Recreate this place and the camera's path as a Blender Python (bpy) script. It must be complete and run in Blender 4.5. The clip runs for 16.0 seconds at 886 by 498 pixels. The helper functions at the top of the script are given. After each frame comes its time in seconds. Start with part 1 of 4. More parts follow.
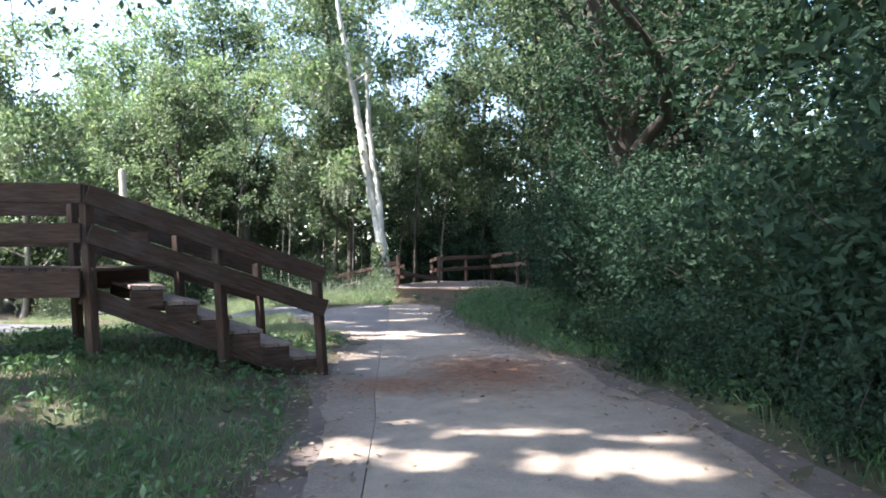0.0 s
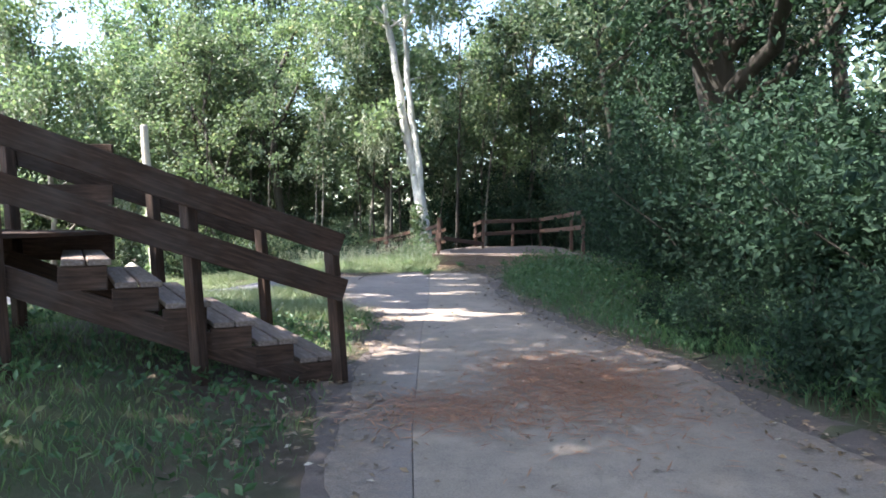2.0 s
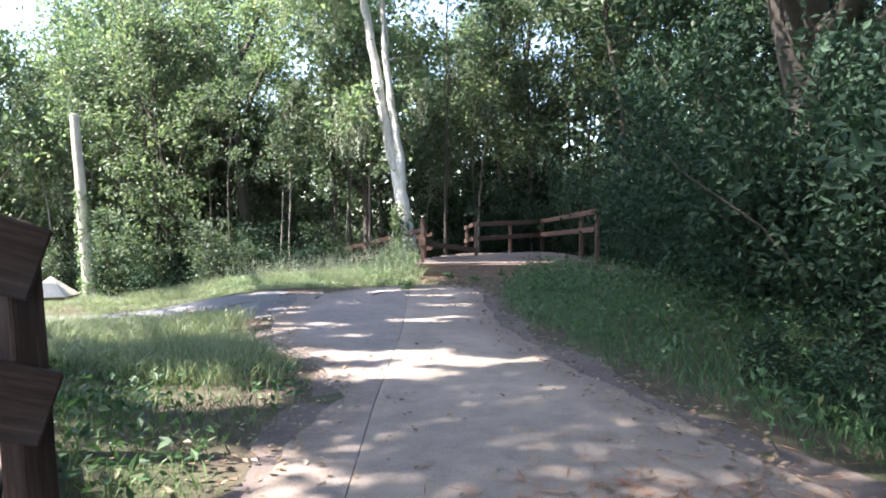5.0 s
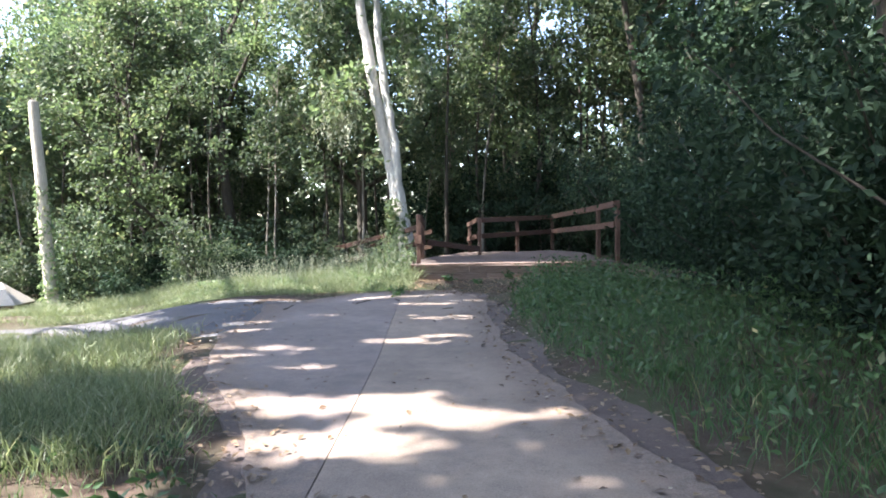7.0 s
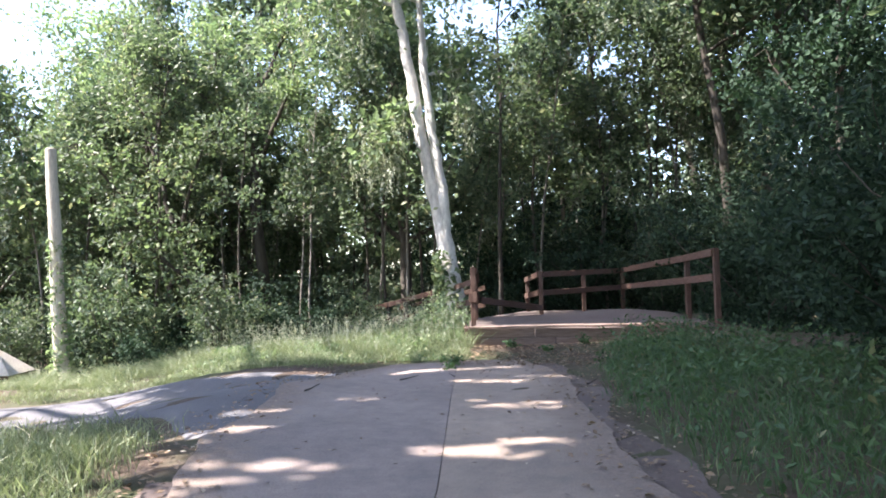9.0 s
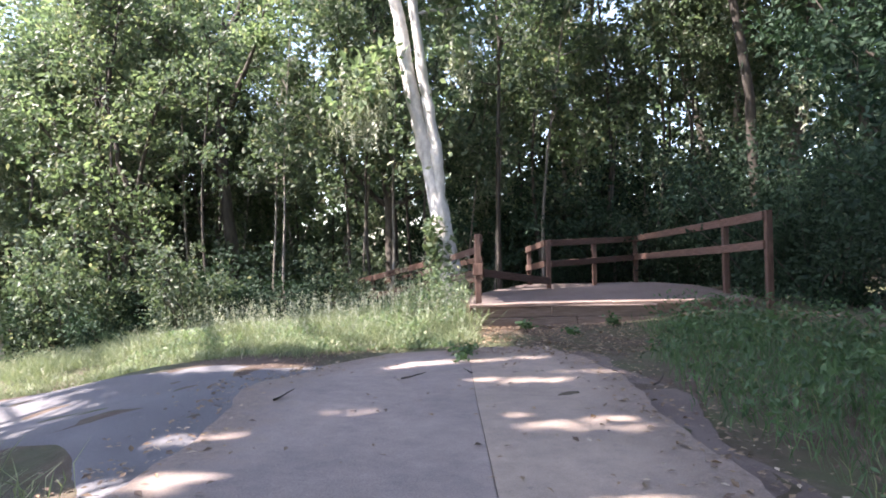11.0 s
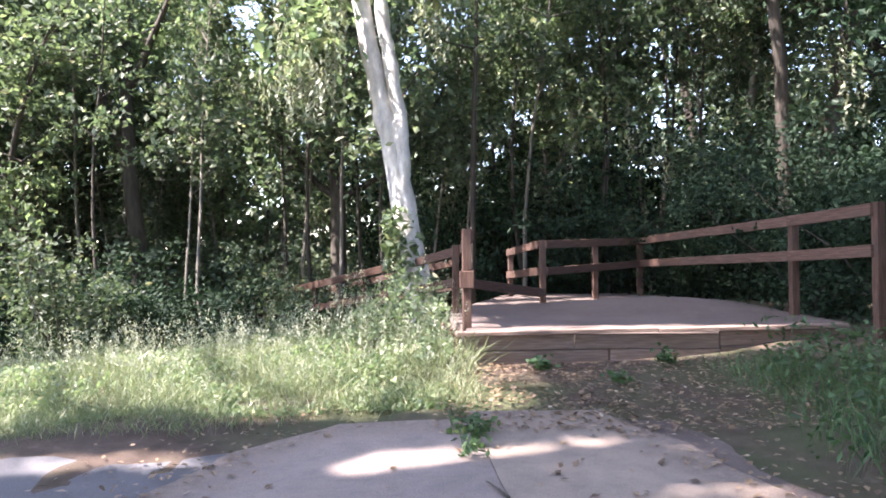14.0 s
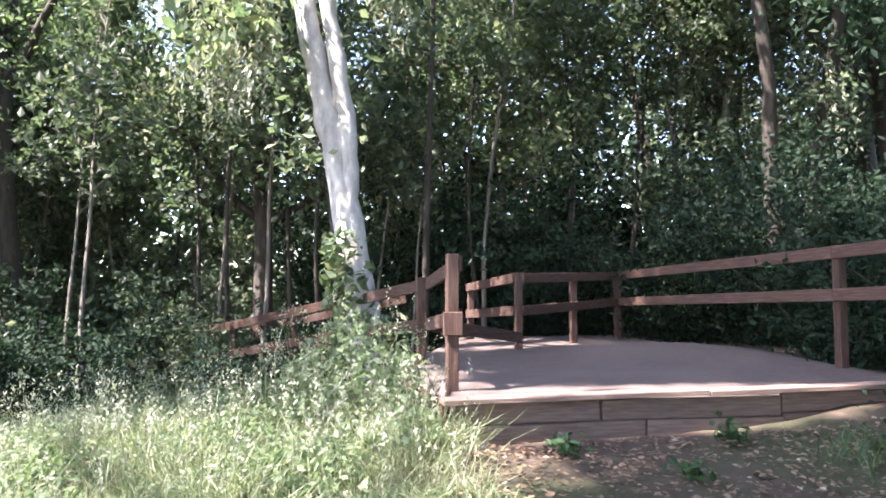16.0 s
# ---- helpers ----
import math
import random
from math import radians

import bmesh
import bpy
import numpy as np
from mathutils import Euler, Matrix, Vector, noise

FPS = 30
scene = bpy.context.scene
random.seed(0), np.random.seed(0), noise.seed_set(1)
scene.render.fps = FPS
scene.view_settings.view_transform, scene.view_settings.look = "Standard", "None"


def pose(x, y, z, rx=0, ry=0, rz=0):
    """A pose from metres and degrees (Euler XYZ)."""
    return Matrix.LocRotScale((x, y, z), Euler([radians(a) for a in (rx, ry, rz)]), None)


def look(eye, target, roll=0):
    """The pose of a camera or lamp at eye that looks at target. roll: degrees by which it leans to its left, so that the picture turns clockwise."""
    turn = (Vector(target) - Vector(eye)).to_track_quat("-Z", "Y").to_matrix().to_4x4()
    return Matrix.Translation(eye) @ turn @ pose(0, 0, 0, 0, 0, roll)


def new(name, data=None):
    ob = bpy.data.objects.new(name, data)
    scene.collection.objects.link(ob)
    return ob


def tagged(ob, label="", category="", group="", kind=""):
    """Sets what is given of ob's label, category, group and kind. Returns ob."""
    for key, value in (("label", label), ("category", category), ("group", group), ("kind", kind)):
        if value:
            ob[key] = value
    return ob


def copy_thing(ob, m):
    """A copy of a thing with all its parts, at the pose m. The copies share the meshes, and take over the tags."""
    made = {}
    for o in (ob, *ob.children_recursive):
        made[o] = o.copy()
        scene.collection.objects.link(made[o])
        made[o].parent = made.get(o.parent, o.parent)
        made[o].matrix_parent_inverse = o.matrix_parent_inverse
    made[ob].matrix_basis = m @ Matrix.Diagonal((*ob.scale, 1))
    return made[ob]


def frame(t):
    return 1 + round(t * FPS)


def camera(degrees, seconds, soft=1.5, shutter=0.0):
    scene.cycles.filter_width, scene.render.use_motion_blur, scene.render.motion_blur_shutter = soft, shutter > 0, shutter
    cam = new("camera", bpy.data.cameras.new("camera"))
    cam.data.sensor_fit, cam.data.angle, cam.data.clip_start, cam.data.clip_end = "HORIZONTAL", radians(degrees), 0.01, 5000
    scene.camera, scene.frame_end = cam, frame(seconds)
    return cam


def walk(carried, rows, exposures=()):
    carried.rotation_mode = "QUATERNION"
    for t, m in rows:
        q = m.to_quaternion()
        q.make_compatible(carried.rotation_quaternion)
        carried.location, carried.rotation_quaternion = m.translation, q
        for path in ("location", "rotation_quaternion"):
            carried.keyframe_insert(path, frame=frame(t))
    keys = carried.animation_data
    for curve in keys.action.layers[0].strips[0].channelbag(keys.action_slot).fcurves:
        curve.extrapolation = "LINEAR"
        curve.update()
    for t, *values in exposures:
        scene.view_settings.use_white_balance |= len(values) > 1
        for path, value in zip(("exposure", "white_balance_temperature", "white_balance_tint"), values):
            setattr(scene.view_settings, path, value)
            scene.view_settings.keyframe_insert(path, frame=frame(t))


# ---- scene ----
cam = camera(66.7, 16.0, soft=1.8)
METRES, EYE, TILT, LEAN, TURN = 19.0, 1.45, 0.8, 0.0, 0.0
ROWS = [
    (0.0, 0.0, 0.0, 0.0, 0.0, 0.0, -0.0),
    (0.5, -0.001, 0.033, -0.0024, 3.26, -3.04, 1.12),
    (1.0, -0.006, 0.0611, -0.0013, 3.26, -2.36, -0.55),
    (1.5, -0.0089, 0.0932, -0.0021, 7.1, -5.47, 0.67),
    (2.0, -0.0118, 0.1212, -0.002, 3.32, -3.11, -0.11),
    (2.5, -0.0146, 0.1504, -0.0024, 2.19, -4.24, 1.09),
    (3.0, -0.0167, 0.181, -0.0036, 1.44, -4.34, 2.62),
    (3.5, -0.0172, 0.209, -0.0052, 3.0, -0.25, 0.42),
    (4.0, -0.0171, 0.2447, -0.0062, 4.19, -0.71, 0.95),
    (6.5, -0.0073, 0.409, -0.0159, -0.31, -4.4, -0.63),
    (7.0, -0.0101, 0.4342, -0.014, 3.05, -2.77, 0.83),
    (7.5, -0.0148, 0.4743, -0.0178, 7.06, -5.4, 1.38),
    (8.0, -0.0196, 0.5051, -0.0185, 8.54, -2.69, 0.12),
    (8.5, -0.0288, 0.542, -0.018, 11.26, 1.58, -1.66),
    (9.0, -0.0349, 0.5651, -0.0182, 6.65, 2.19, 1.28),
    (9.5, -0.0412, 0.587, -0.019, 6.66, 0.55, 0.07),
    (12.0, -0.0786, 0.7415, -0.0221, 2.73, -0.3, 2.62),
    (12.5, -0.0808, 0.7705, -0.0202, -0.63, 1.69, -0.0),
    (13.0, -0.0903, 0.8015, -0.0215, 3.04, 3.42, 0.03),
    (13.5, -0.095, 0.831, -0.0223, -2.85, 2.68, -0.2),
    (14.0, -0.1018, 0.8624, -0.0222, -0.05, -0.18, 0.47),
    (14.5, -0.1072, 0.8899, -0.0216, -5.66, 1.3, -1.05),
    (15.0, -0.1112, 0.9179, -0.0221, -5.15, 2.37, -0.15),
    (15.5, -0.1202, 0.9482, -0.0224, -5.9, 2.03, 0.58),
    (16.0, -0.1268, 0.9786, -0.0239, -6.69, 2.81, -0.16),
]
walk(cam, [(t, pose(0, 0, EYE, TILT, LEAN, TURN) @ pose(METRES * x, METRES * y, METRES * z, 90 + pitch, roll, yaw)) for t, x, y, z, yaw, pitch, roll in ROWS],
     exposures=[(0.0, 2.35, 6550, 11), (4.0, 2.5, 6600, 13), (9.5, 2.35, 6800, 20), (12.5, 2.65, 6900, 26), (16.0, 2.8, 6700, 24)])

# ---------------------------------------------------------------- light
SUN_EL, SUN_AZ = radians(54), radians(-110)       # azimuth from +y towards +x
world = bpy.data.worlds.new("sky")
scene.world = world
world.use_nodes = True
wn = world.node_tree.nodes
sky = wn.new("ShaderNodeTexSky")
sky.sky_type, sky.sun_disc, sky.sun_elevation, sky.sun_rotation = "NISHITA", False, SUN_EL, SUN_AZ
wn["Background"].inputs["Strength"].default_value = 0.15
world.node_tree.links.new(sky.outputs[0], wn["Background"].inputs["Color"])
sun_data = bpy.data.lights.new("sun", "SUN")
sun_data.energy, sun_data.angle, sun_data.color = 5.0, radians(0.5), (1, 0.97, 0.92)
sun = new("sun", sun_data)
SUN_DIR = Vector((math.sin(SUN_AZ) * math.cos(SUN_EL), math.cos(SUN_AZ) * math.cos(SUN_EL), math.sin(SUN_EL)))
sun.matrix_world = look(SUN_DIR * 60, (0, 0, 0))
rng = np.random.default_rng(7)


# ---------------------------------------------------------------- materials
def material(name, build):
    m = bpy.data.materials.new(name)
    m.use_nodes = True
    nt = m.node_tree
    build(nt, nt.nodes["Principled BSDF"])
    return m


def node(nt, kind, **values):
    n = nt.nodes.new(kind)
    for key, value in values.items():
        n.inputs[key.replace("_", " ")].default_value = value
    return n


def noise_of(nt, scale, detail=4, rough=0.6, stretch=(1, 1, 1)):
    co = nt.nodes.new("ShaderNodeTexCoord")
    mp = nt.nodes.new("ShaderNodeMapping")
    mp.inputs["Scale"].default_value = stretch
    n = node(nt, "ShaderNodeTexNoise", Scale=scale, Detail=detail, Roughness=rough)
    nt.links.new(co.outputs["Object"], mp.inputs["Vector"])
    nt.links.new(mp.outputs[0], n.inputs["Vector"])
    return n.outputs["Fac"]


def ramp(nt, fac, stops):
    r = nt.nodes.new("ShaderNodeValToRGB")
    e = r.color_ramp.elements
    while len(e) < len(stops):
        e.new(0.5)
    for el, (p, c) in zip(e, stops):
        el.position, el.color = p, (*c, 1)
    nt.links.new(fac, r.inputs["Fac"])
    return r.outputs["Color"]


def mixed(nt, fac, a, b, mode="MIX"):
    m = nt.nodes.new("ShaderNodeMix")
    m.data_type, m.blend_type = "RGBA", mode
    for socket, value in ((m.inputs["Factor"], fac), (m.inputs["A"], a), (m.inputs["B"], b)):
        if isinstance(value, bpy.types.NodeSocket):
            nt.links.new(value, socket)
        else:
            socket.default_value = value if isinstance(value, float) else (*value, 1)
    return m.outputs["Result"]


def bump(nt, p, height, strength, distance=0.02):
    b = node(nt, "ShaderNodeBump", Strength=strength, Distance=distance)
    nt.links.new(height, b.inputs["Height"])
    nt.links.new(b.outputs[0], p.inputs["Normal"])


def leaf_material(name, dark, light, dry=None, through_light=0.35, rough=0.5, gloss=0.4):
    def build(nt, p):
        geo = nt.nodes.new("ShaderNodeNewGeometry")
        stops = [(0.0, dark), (0.75, light)] + ([(0.93, light), (1.0, dry)] if dry else [(1.0, light)])
        c = ramp(nt, geo.outputs["Random Per Island"], stops)
        info = nt.nodes.new("ShaderNodeObjectInfo")
        hsv = node(nt, "ShaderNodeHueSaturation")
        mr = node(nt, "ShaderNodeMapRange", To_Min=0.75, To_Max=1.2)
        nt.links.new(info.outputs["Random"], mr.inputs["Value"])
        nt.links.new(mr.outputs[0], hsv.inputs["Value"])
        nt.links.new(c, hsv.inputs["Color"])
        nt.links.new(hsv.outputs[0], p.inputs["Base Color"])
        p.inputs["Roughness"].default_value = rough
        p.inputs["Specular IOR Level"].default_value = gloss
        tr = nt.nodes.new("ShaderNodeBsdfTranslucent")
        warm = mixed(nt, 1.0, hsv.outputs[0], (1.2, 1.28, 0.92), "MULTIPLY")
        nt.links.new(warm, tr.inputs["Color"])
        mix = node(nt, "ShaderNodeMixShader", Fac=through_light)
        nt.links.new(p.outputs[0], mix.inputs[1])
        nt.links.new(tr.outputs[0], mix.inputs[2])
        nt.links.new(mix.outputs[0], nt.nodes["Material Output"].inputs["Surface"])
    return material(name, build)


LEAF = leaf_material("leaf", (0.045, 0.078, 0.052), (0.13, 0.175, 0.108), (0.3, 0.3, 0.2), 0.42)
# darkened leaf: the canopy shade right of the lane is put into the colour
LEAF_SHADED = leaf_material("leaf_shaded", (0.01, 0.027, 0.018), (0.036, 0.068, 0.04), None, 0.25, 0.7, 0.2)
LEAF_LIGHT = leaf_material("leaf_light", (0.085, 0.135, 0.078), (0.2, 0.265, 0.15), (0.4, 0.39, 0.25), 0.45)
GRASS = leaf_material("grass", (0.03, 0.072, 0.032), (0.078, 0.148, 0.06), (0.2, 0.2, 0.1), 0.3)
LAWN = leaf_material("lawn", (0.045, 0.085, 0.035), (0.12, 0.185, 0.07), (0.26, 0.26, 0.13), 0.3)
WEEDS = leaf_material("weeds", (0.09, 0.125, 0.065), (0.22, 0.255, 0.15), (0.46, 0.43, 0.32), 0.35)
MOSS = leaf_material("moss_grey", (0.16, 0.18, 0.13), (0.3, 0.32, 0.25), None, 0.3)
LITTER = leaf_material("dead_leaves", (0.09, 0.055, 0.035), (0.26, 0.18, 0.11), (0.5, 0.42, 0.32), 0.05)
NEEDLES = leaf_material("pine_needles", (0.17, 0.075, 0.042), (0.31, 0.155, 0.09), None, 0.05)


def build_ground(nt, p):
    a, b, c = noise_of(nt, 0.6), noise_of(nt, 7, 6), noise_of(nt, 60, 4, 0.7)
    soil = ramp(nt, b, [(0.3, (0.05, 0.032, 0.022)), (0.6, (0.095, 0.066, 0.05)), (0.75, (0.15, 0.11, 0.085))])
    green = ramp(nt, c, [(0.3, (0.025, 0.045, 0.015)), (0.7, (0.075, 0.10, 0.035))])
    f = ramp(nt, a, [(0.42, (0, 0, 0)), (0.6, (0.7, 0.7, 0.7))])
    nt.links.new(mixed(nt, f, soil, green), p.inputs["Base Color"])
    p.inputs["Roughness"].default_value = 0.95
    bump(nt, p, c, 0.6, 0.03)


def build_slab(tint):
    def build(nt, p):
        a, b, c, d = noise_of(nt, 0.55, 6, 0.65), noise_of(nt, 4, 7, 0.72), noise_of(nt, 90, 3, 0.7), noise_of(nt, 16, 5, 0.75)
        base = ramp(nt, a, [(0.3, (0.17, 0.15, 0.14)), (0.5, (0.26, 0.225, 0.205)), (0.7, (0.34, 0.295, 0.26))])
        base = mixed(nt, 1.0, base, tint, "MULTIPLY")
        base = mixed(nt, 1.0, base, ramp(nt, b, [(0.35, (0.7, 0.7, 0.72)), (0.65, (1.12, 1.1, 1.06))]), "MULTIPLY")
        base = mixed(nt, ramp(nt, d, [(0.27, (0.7, 0.7, 0.7)), (0.35, (0, 0, 0))]), base, (0.09, 0.065, 0.05))
        edge = nt.nodes.new("ShaderNodeAttribute")
        edge.attribute_name = "edge"
        m1 = node(nt, "ShaderNodeMath")
        m1.operation = "MULTIPLY_ADD"
        m1.inputs[1].default_value, m1.inputs[2].default_value = 1.3, -0.45
        nt.links.new(b, m1.inputs[0])
        m2 = node(nt, "ShaderNodeMath")
        m2.operation = "SUBTRACT"
        nt.links.new(edge.outputs["Fac"], m2.inputs[0])
        nt.links.new(m1.outputs[0], m2.inputs[1])
        f = ramp(nt, m2.outputs[0], [(0.0, (0.9, 0.9, 0.9)), (0.32, (0, 0, 0))])
        soil = ramp(nt, d, [(0.3, (0.085, 0.058, 0.044)), (0.55, (0.19, 0.135, 0.1)), (0.75, (0.29, 0.215, 0.165))])
        base = mixed(nt, f, base, soil)
        base = mixed(nt, 0.3, base, ramp(nt, c, [(0.3, (0.09, 0.08, 0.07)), (0.7, (0.46, 0.41, 0.37))]))
        nt.links.new(base, p.inputs["Base Color"])
        p.inputs["Roughness"].default_value = 0.9
        bump(nt, p, c, 0.4, 0.01)
    return build


def build_asphalt(nt, p):
    a, c = noise_of(nt, 1.2, 5), noise_of(nt, 110, 3, 0.8)
    base = ramp(nt, a, [(0.3, (0.07, 0.072, 0.085)), (0.7, (0.12, 0.12, 0.135))])
    nt.links.new(mixed(nt, 0.4, base, ramp(nt, c, [(0.3, (0.03, 0.03, 0.03)), (0.7, (0.25, 0.24, 0.23))])), p.inputs["Base Color"])
    p.inputs["Roughness"].default_value = 0.9
    bump(nt, p, c, 0.5, 0.01)


def wood(name, dark, mid, light, rough=0.8):
    def build(nt, p):
        g, s, f = noise_of(nt, 5, 6, 0.65, (9, 9, 0.7)), noise_of(nt, 1.6, 4), noise_of(nt, 40, 3, 0.6, (6, 6, 0.5))
        base = ramp(nt, g, [(0.28, dark), (0.5, mid), (0.72, light)])
        info = nt.nodes.new("ShaderNodeObjectInfo")
        tone = ramp(nt, info.outputs["Random"], [(0, (0.78, 0.76, 0.75)), (1, (1.15, 1.12, 1.1))])
        base = mixed(nt, 1.0, base, tone, "MULTIPLY")
        weather = ramp(nt, s, [(0.45, (0, 0, 0)), (0.75, (0.5, 0.5, 0.5))])
        nt.links.new(mixed(nt, weather, base, tuple(0.6 * v + 0.06 for v in mid)), p.inputs["Base Color"])
        p.inputs["Roughness"].default_value = rough
        p.inputs["Specular IOR Level"].default_value = 0.25
        bump(nt, p, f, 0.5, 0.006)
    return material(name, build)


def bark(name, dark, light, scale=4.0, flat=0.25):
    def build(nt, p):
        a, b = noise_of(nt, scale, 6, 0.7, (3, 3, flat * 2)), noise_of(nt, 0.9, 4)
        base = ramp(nt, a, [(0.3, dark), (0.62, light)])
        blot = ramp(nt, b, [(0.45, (0, 0, 0)), (0.65, (0.55, 0.55, 0.55))])
        nt.links.new(mixed(nt, blot, base, tuple(0.55 * v + 0.01 for v in light)), p.inputs["Base Color"])
        p.inputs["Roughness"].default_value = 0.9
        bump(nt, p, a, 0.7, 0.03)
    return material(name, build)


def build_earth(nt, p):
    a, b, c = noise_of(nt, 0.9, 5), noise_of(nt, 9, 6, 0.7), noise_of(nt, 70, 4, 0.7)
    base = ramp(nt, a, [(0.3, (0.08, 0.06, 0.054)), (0.7, (0.145, 0.115, 0.104))])
    base = mixed(nt, ramp(nt, b, [(0.5, (0, 0, 0)), (0.72, (0.5, 0.5, 0.5))]), base, (0.22, 0.175, 0.155))
    nt.links.new(mixed(nt, 0.3, base, ramp(nt, c, [(0.3, (0.04, 0.028, 0.025)), (0.7, (0.24, 0.19, 0.165))])), p.inputs["Base Color"])
    p.inputs["Roughness"].default_value = 0.95
    bump(nt, p, c, 0.6, 0.015)


EARTH = material("packed_earth", build_earth)
GROUND = material("forest_soil", build_ground)
SLAB = material("sandy_concrete", build_slab((1.2, 1.06, 0.92)))
SLAB_GREY = material("grey_concrete", build_slab((0.92, 0.84, 0.84)))
ASPHALT = material("asphalt", build_asphalt)
WOOD_BROWN = wood("brown_timber", (0.018, 0.01, 0.007), (0.045, 0.025, 0.017), (0.1, 0.056, 0.04))
WOOD_RED = wood("red_brown_timber", (0.055, 0.032, 0.026), (0.1, 0.06, 0.047), (0.18, 0.118, 0.094))
WOOD_TREAD = wood("grey_brown_tread", (0.085, 0.062, 0.052), (0.17, 0.13, 0.112), (0.28, 0.225, 0.2))
WOOD_DECK = wood("worn_deck_board", (0.12, 0.085, 0.07), (0.21, 0.155, 0.13), (0.3, 0.235, 0.2))
POST_GREY = wood("pale_weathered_post", (0.3, 0.28, 0.23), (0.45, 0.42, 0.36), (0.6, 0.57, 0.5))
BARK_DARK = bark("bark_dark", (0.022, 0.018, 0.014), (0.075, 0.064, 0.052))
BARK_GREY = bark("bark_grey", (0.09, 0.08, 0.065), (0.22, 0.2, 0.17))
BARK_PALE = bark("bark_pale", (0.3, 0.29, 0.27), (0.68, 0.66, 0.62), 2.2, 0.6)


# ---------------------------------------------------------------- helpers
def part(name, bm, mat, parent=None, label=""):
    me = bpy.data.meshes.new(name)
    bm.normal_update()
    bm.to_mesh(me)
    bm.free()
    me.materials.append(mat)
    ob = new(name, me)
    if parent:
        ob.parent = parent
    if label:
        ob["label"] = label
    return ob


def array_mesh(name, verts, faces, mat, parent=None, smooth=False):
    """A mesh from numpy arrays: verts n x 3, faces m x k."""
    me = bpy.data.meshes.new(name)
    k = faces.shape[1]
    me.vertices.add(len(verts))
    me.vertices.foreach_set("co", np.ascontiguousarray(verts, dtype=np.float32).ravel())
    me.loops.add(faces.size)
    me.loops.foreach_set("vertex_index", faces.astype(np.int32).ravel())
    me.polygons.add(len(faces))
    me.polygons.foreach_set("loop_start", np.arange(0, faces.size, k, dtype=np.int32))
    me.polygons.foreach_set("use_smooth", np.full(len(faces), smooth))
    me.update(calc_edges=True)
    me.materials.append(mat)
    ob = new(name, me)
    if parent:
        ob.parent = parent
    return ob


def empty(name, x=0, y=0, z=0, rz=0):
    ob = new(name)
    ob.matrix_world = pose(x, y, z, 0, 0, rz)
    return ob


def smooth(a, b, v):
    s = np.clip((v - a) / (b - a), 0, 1)
    return s * s * (3 - 2 * s)


def plank_bm(length, w, h, bev=0.006, wear=0.003):
    """A board along z, its base at 0, with rounded and slightly uneven edges."""
    bm = bmesh.new()
    bmesh.ops.create_cube(bm, size=1)
    for v in bm.verts:
        v.co = Vector((v.co.x * w, v.co.y * h, (v.co.z + 0.5) * length))
    bmesh.ops.bevel(bm, geom=bm.edges[:], offset=bev, segments=1, affect="EDGES")
    cut = max(1, int(length / 0.5))
    for i in range(1, cut):
        bmesh.ops.bisect_plane(bm, geom=bm.verts[:] + bm.edges[:] + bm.faces[:], plane_co=(0, 0, length * i / cut), plane_no=(0, 0, 1))
    for v in bm.verts:
        v.co += noise.noise_vector(v.co * 3 + Vector((length * 7, w * 50, h * 50))) * wear
    return bm


def beam(name, a, b, w, h, mat, parent=None, label="", roll=0.0, bev=0.006):
    """A timber from a to b, w across and h high, in the parent's own space."""
    a, b = Vector(a), Vector(b)
    d = b - a
    z = d.normalized()
    side = Vector((0, 0, 1)).cross(z)
    side = side.normalized() if side.length > 1e-3 else Vector((math.cos(roll), math.sin(roll), 0))
    up = z.cross(side)
    m = Matrix((side, up, z)).transposed().to_4x4()
    m.translation = a
    ob = part(name, plank_bm(d.length, w, h, bev), mat, parent, label)
    ob.matrix_basis = m
    return ob


# ---------------------------------------------------------------- ground
def gz(x, y):
    """The height of the ground."""
    z = 0.2 - 0.24 * smooth(2.0, 15.0, y)
    z = z + 0.3 * smooth(-1.2, -4.0, x) * (1 - smooth(9, 13, y)) * smooth(2, 6, y)
    z = z - 0.55 * smooth(-3.0, -10.0, x) * smooth(10, 18, y) - 0.85 * smooth(25.0, 31, y) * smooth(1.5, -3.5, x)
    z = z - 0.5 * smooth(-8, -12, x) * smooth(21.5, 26, y) * (1 - smooth(28, 32, y))
    z = z + (0.5 * smooth(1.6, 6.0, x) * smooth(2, 8, y) + 0.15 * smooth(0.3, 1.6, x) * smooth(11, 15, y)) * (1 - 0.9 * smooth(21.0, 23.5, y))
    z = z + (0.06 + 0.07 * smooth(-1.2, 2.0, x)) * smooth(21.3, 23.8, y) * smooth(-3.0, -1.5, x)
    z = z + 0.1 * smooth(1.0, 2.4, x) * smooth(21.5, 23.8, y) * (1 - smooth(4, 7, x))
    return z + 0.05 * smooth(1.2, 3.0, abs(x + 0.5)) * (np.sin(x * 1.3 + y * 0.7) + np.sin(y * 1.9 - x))


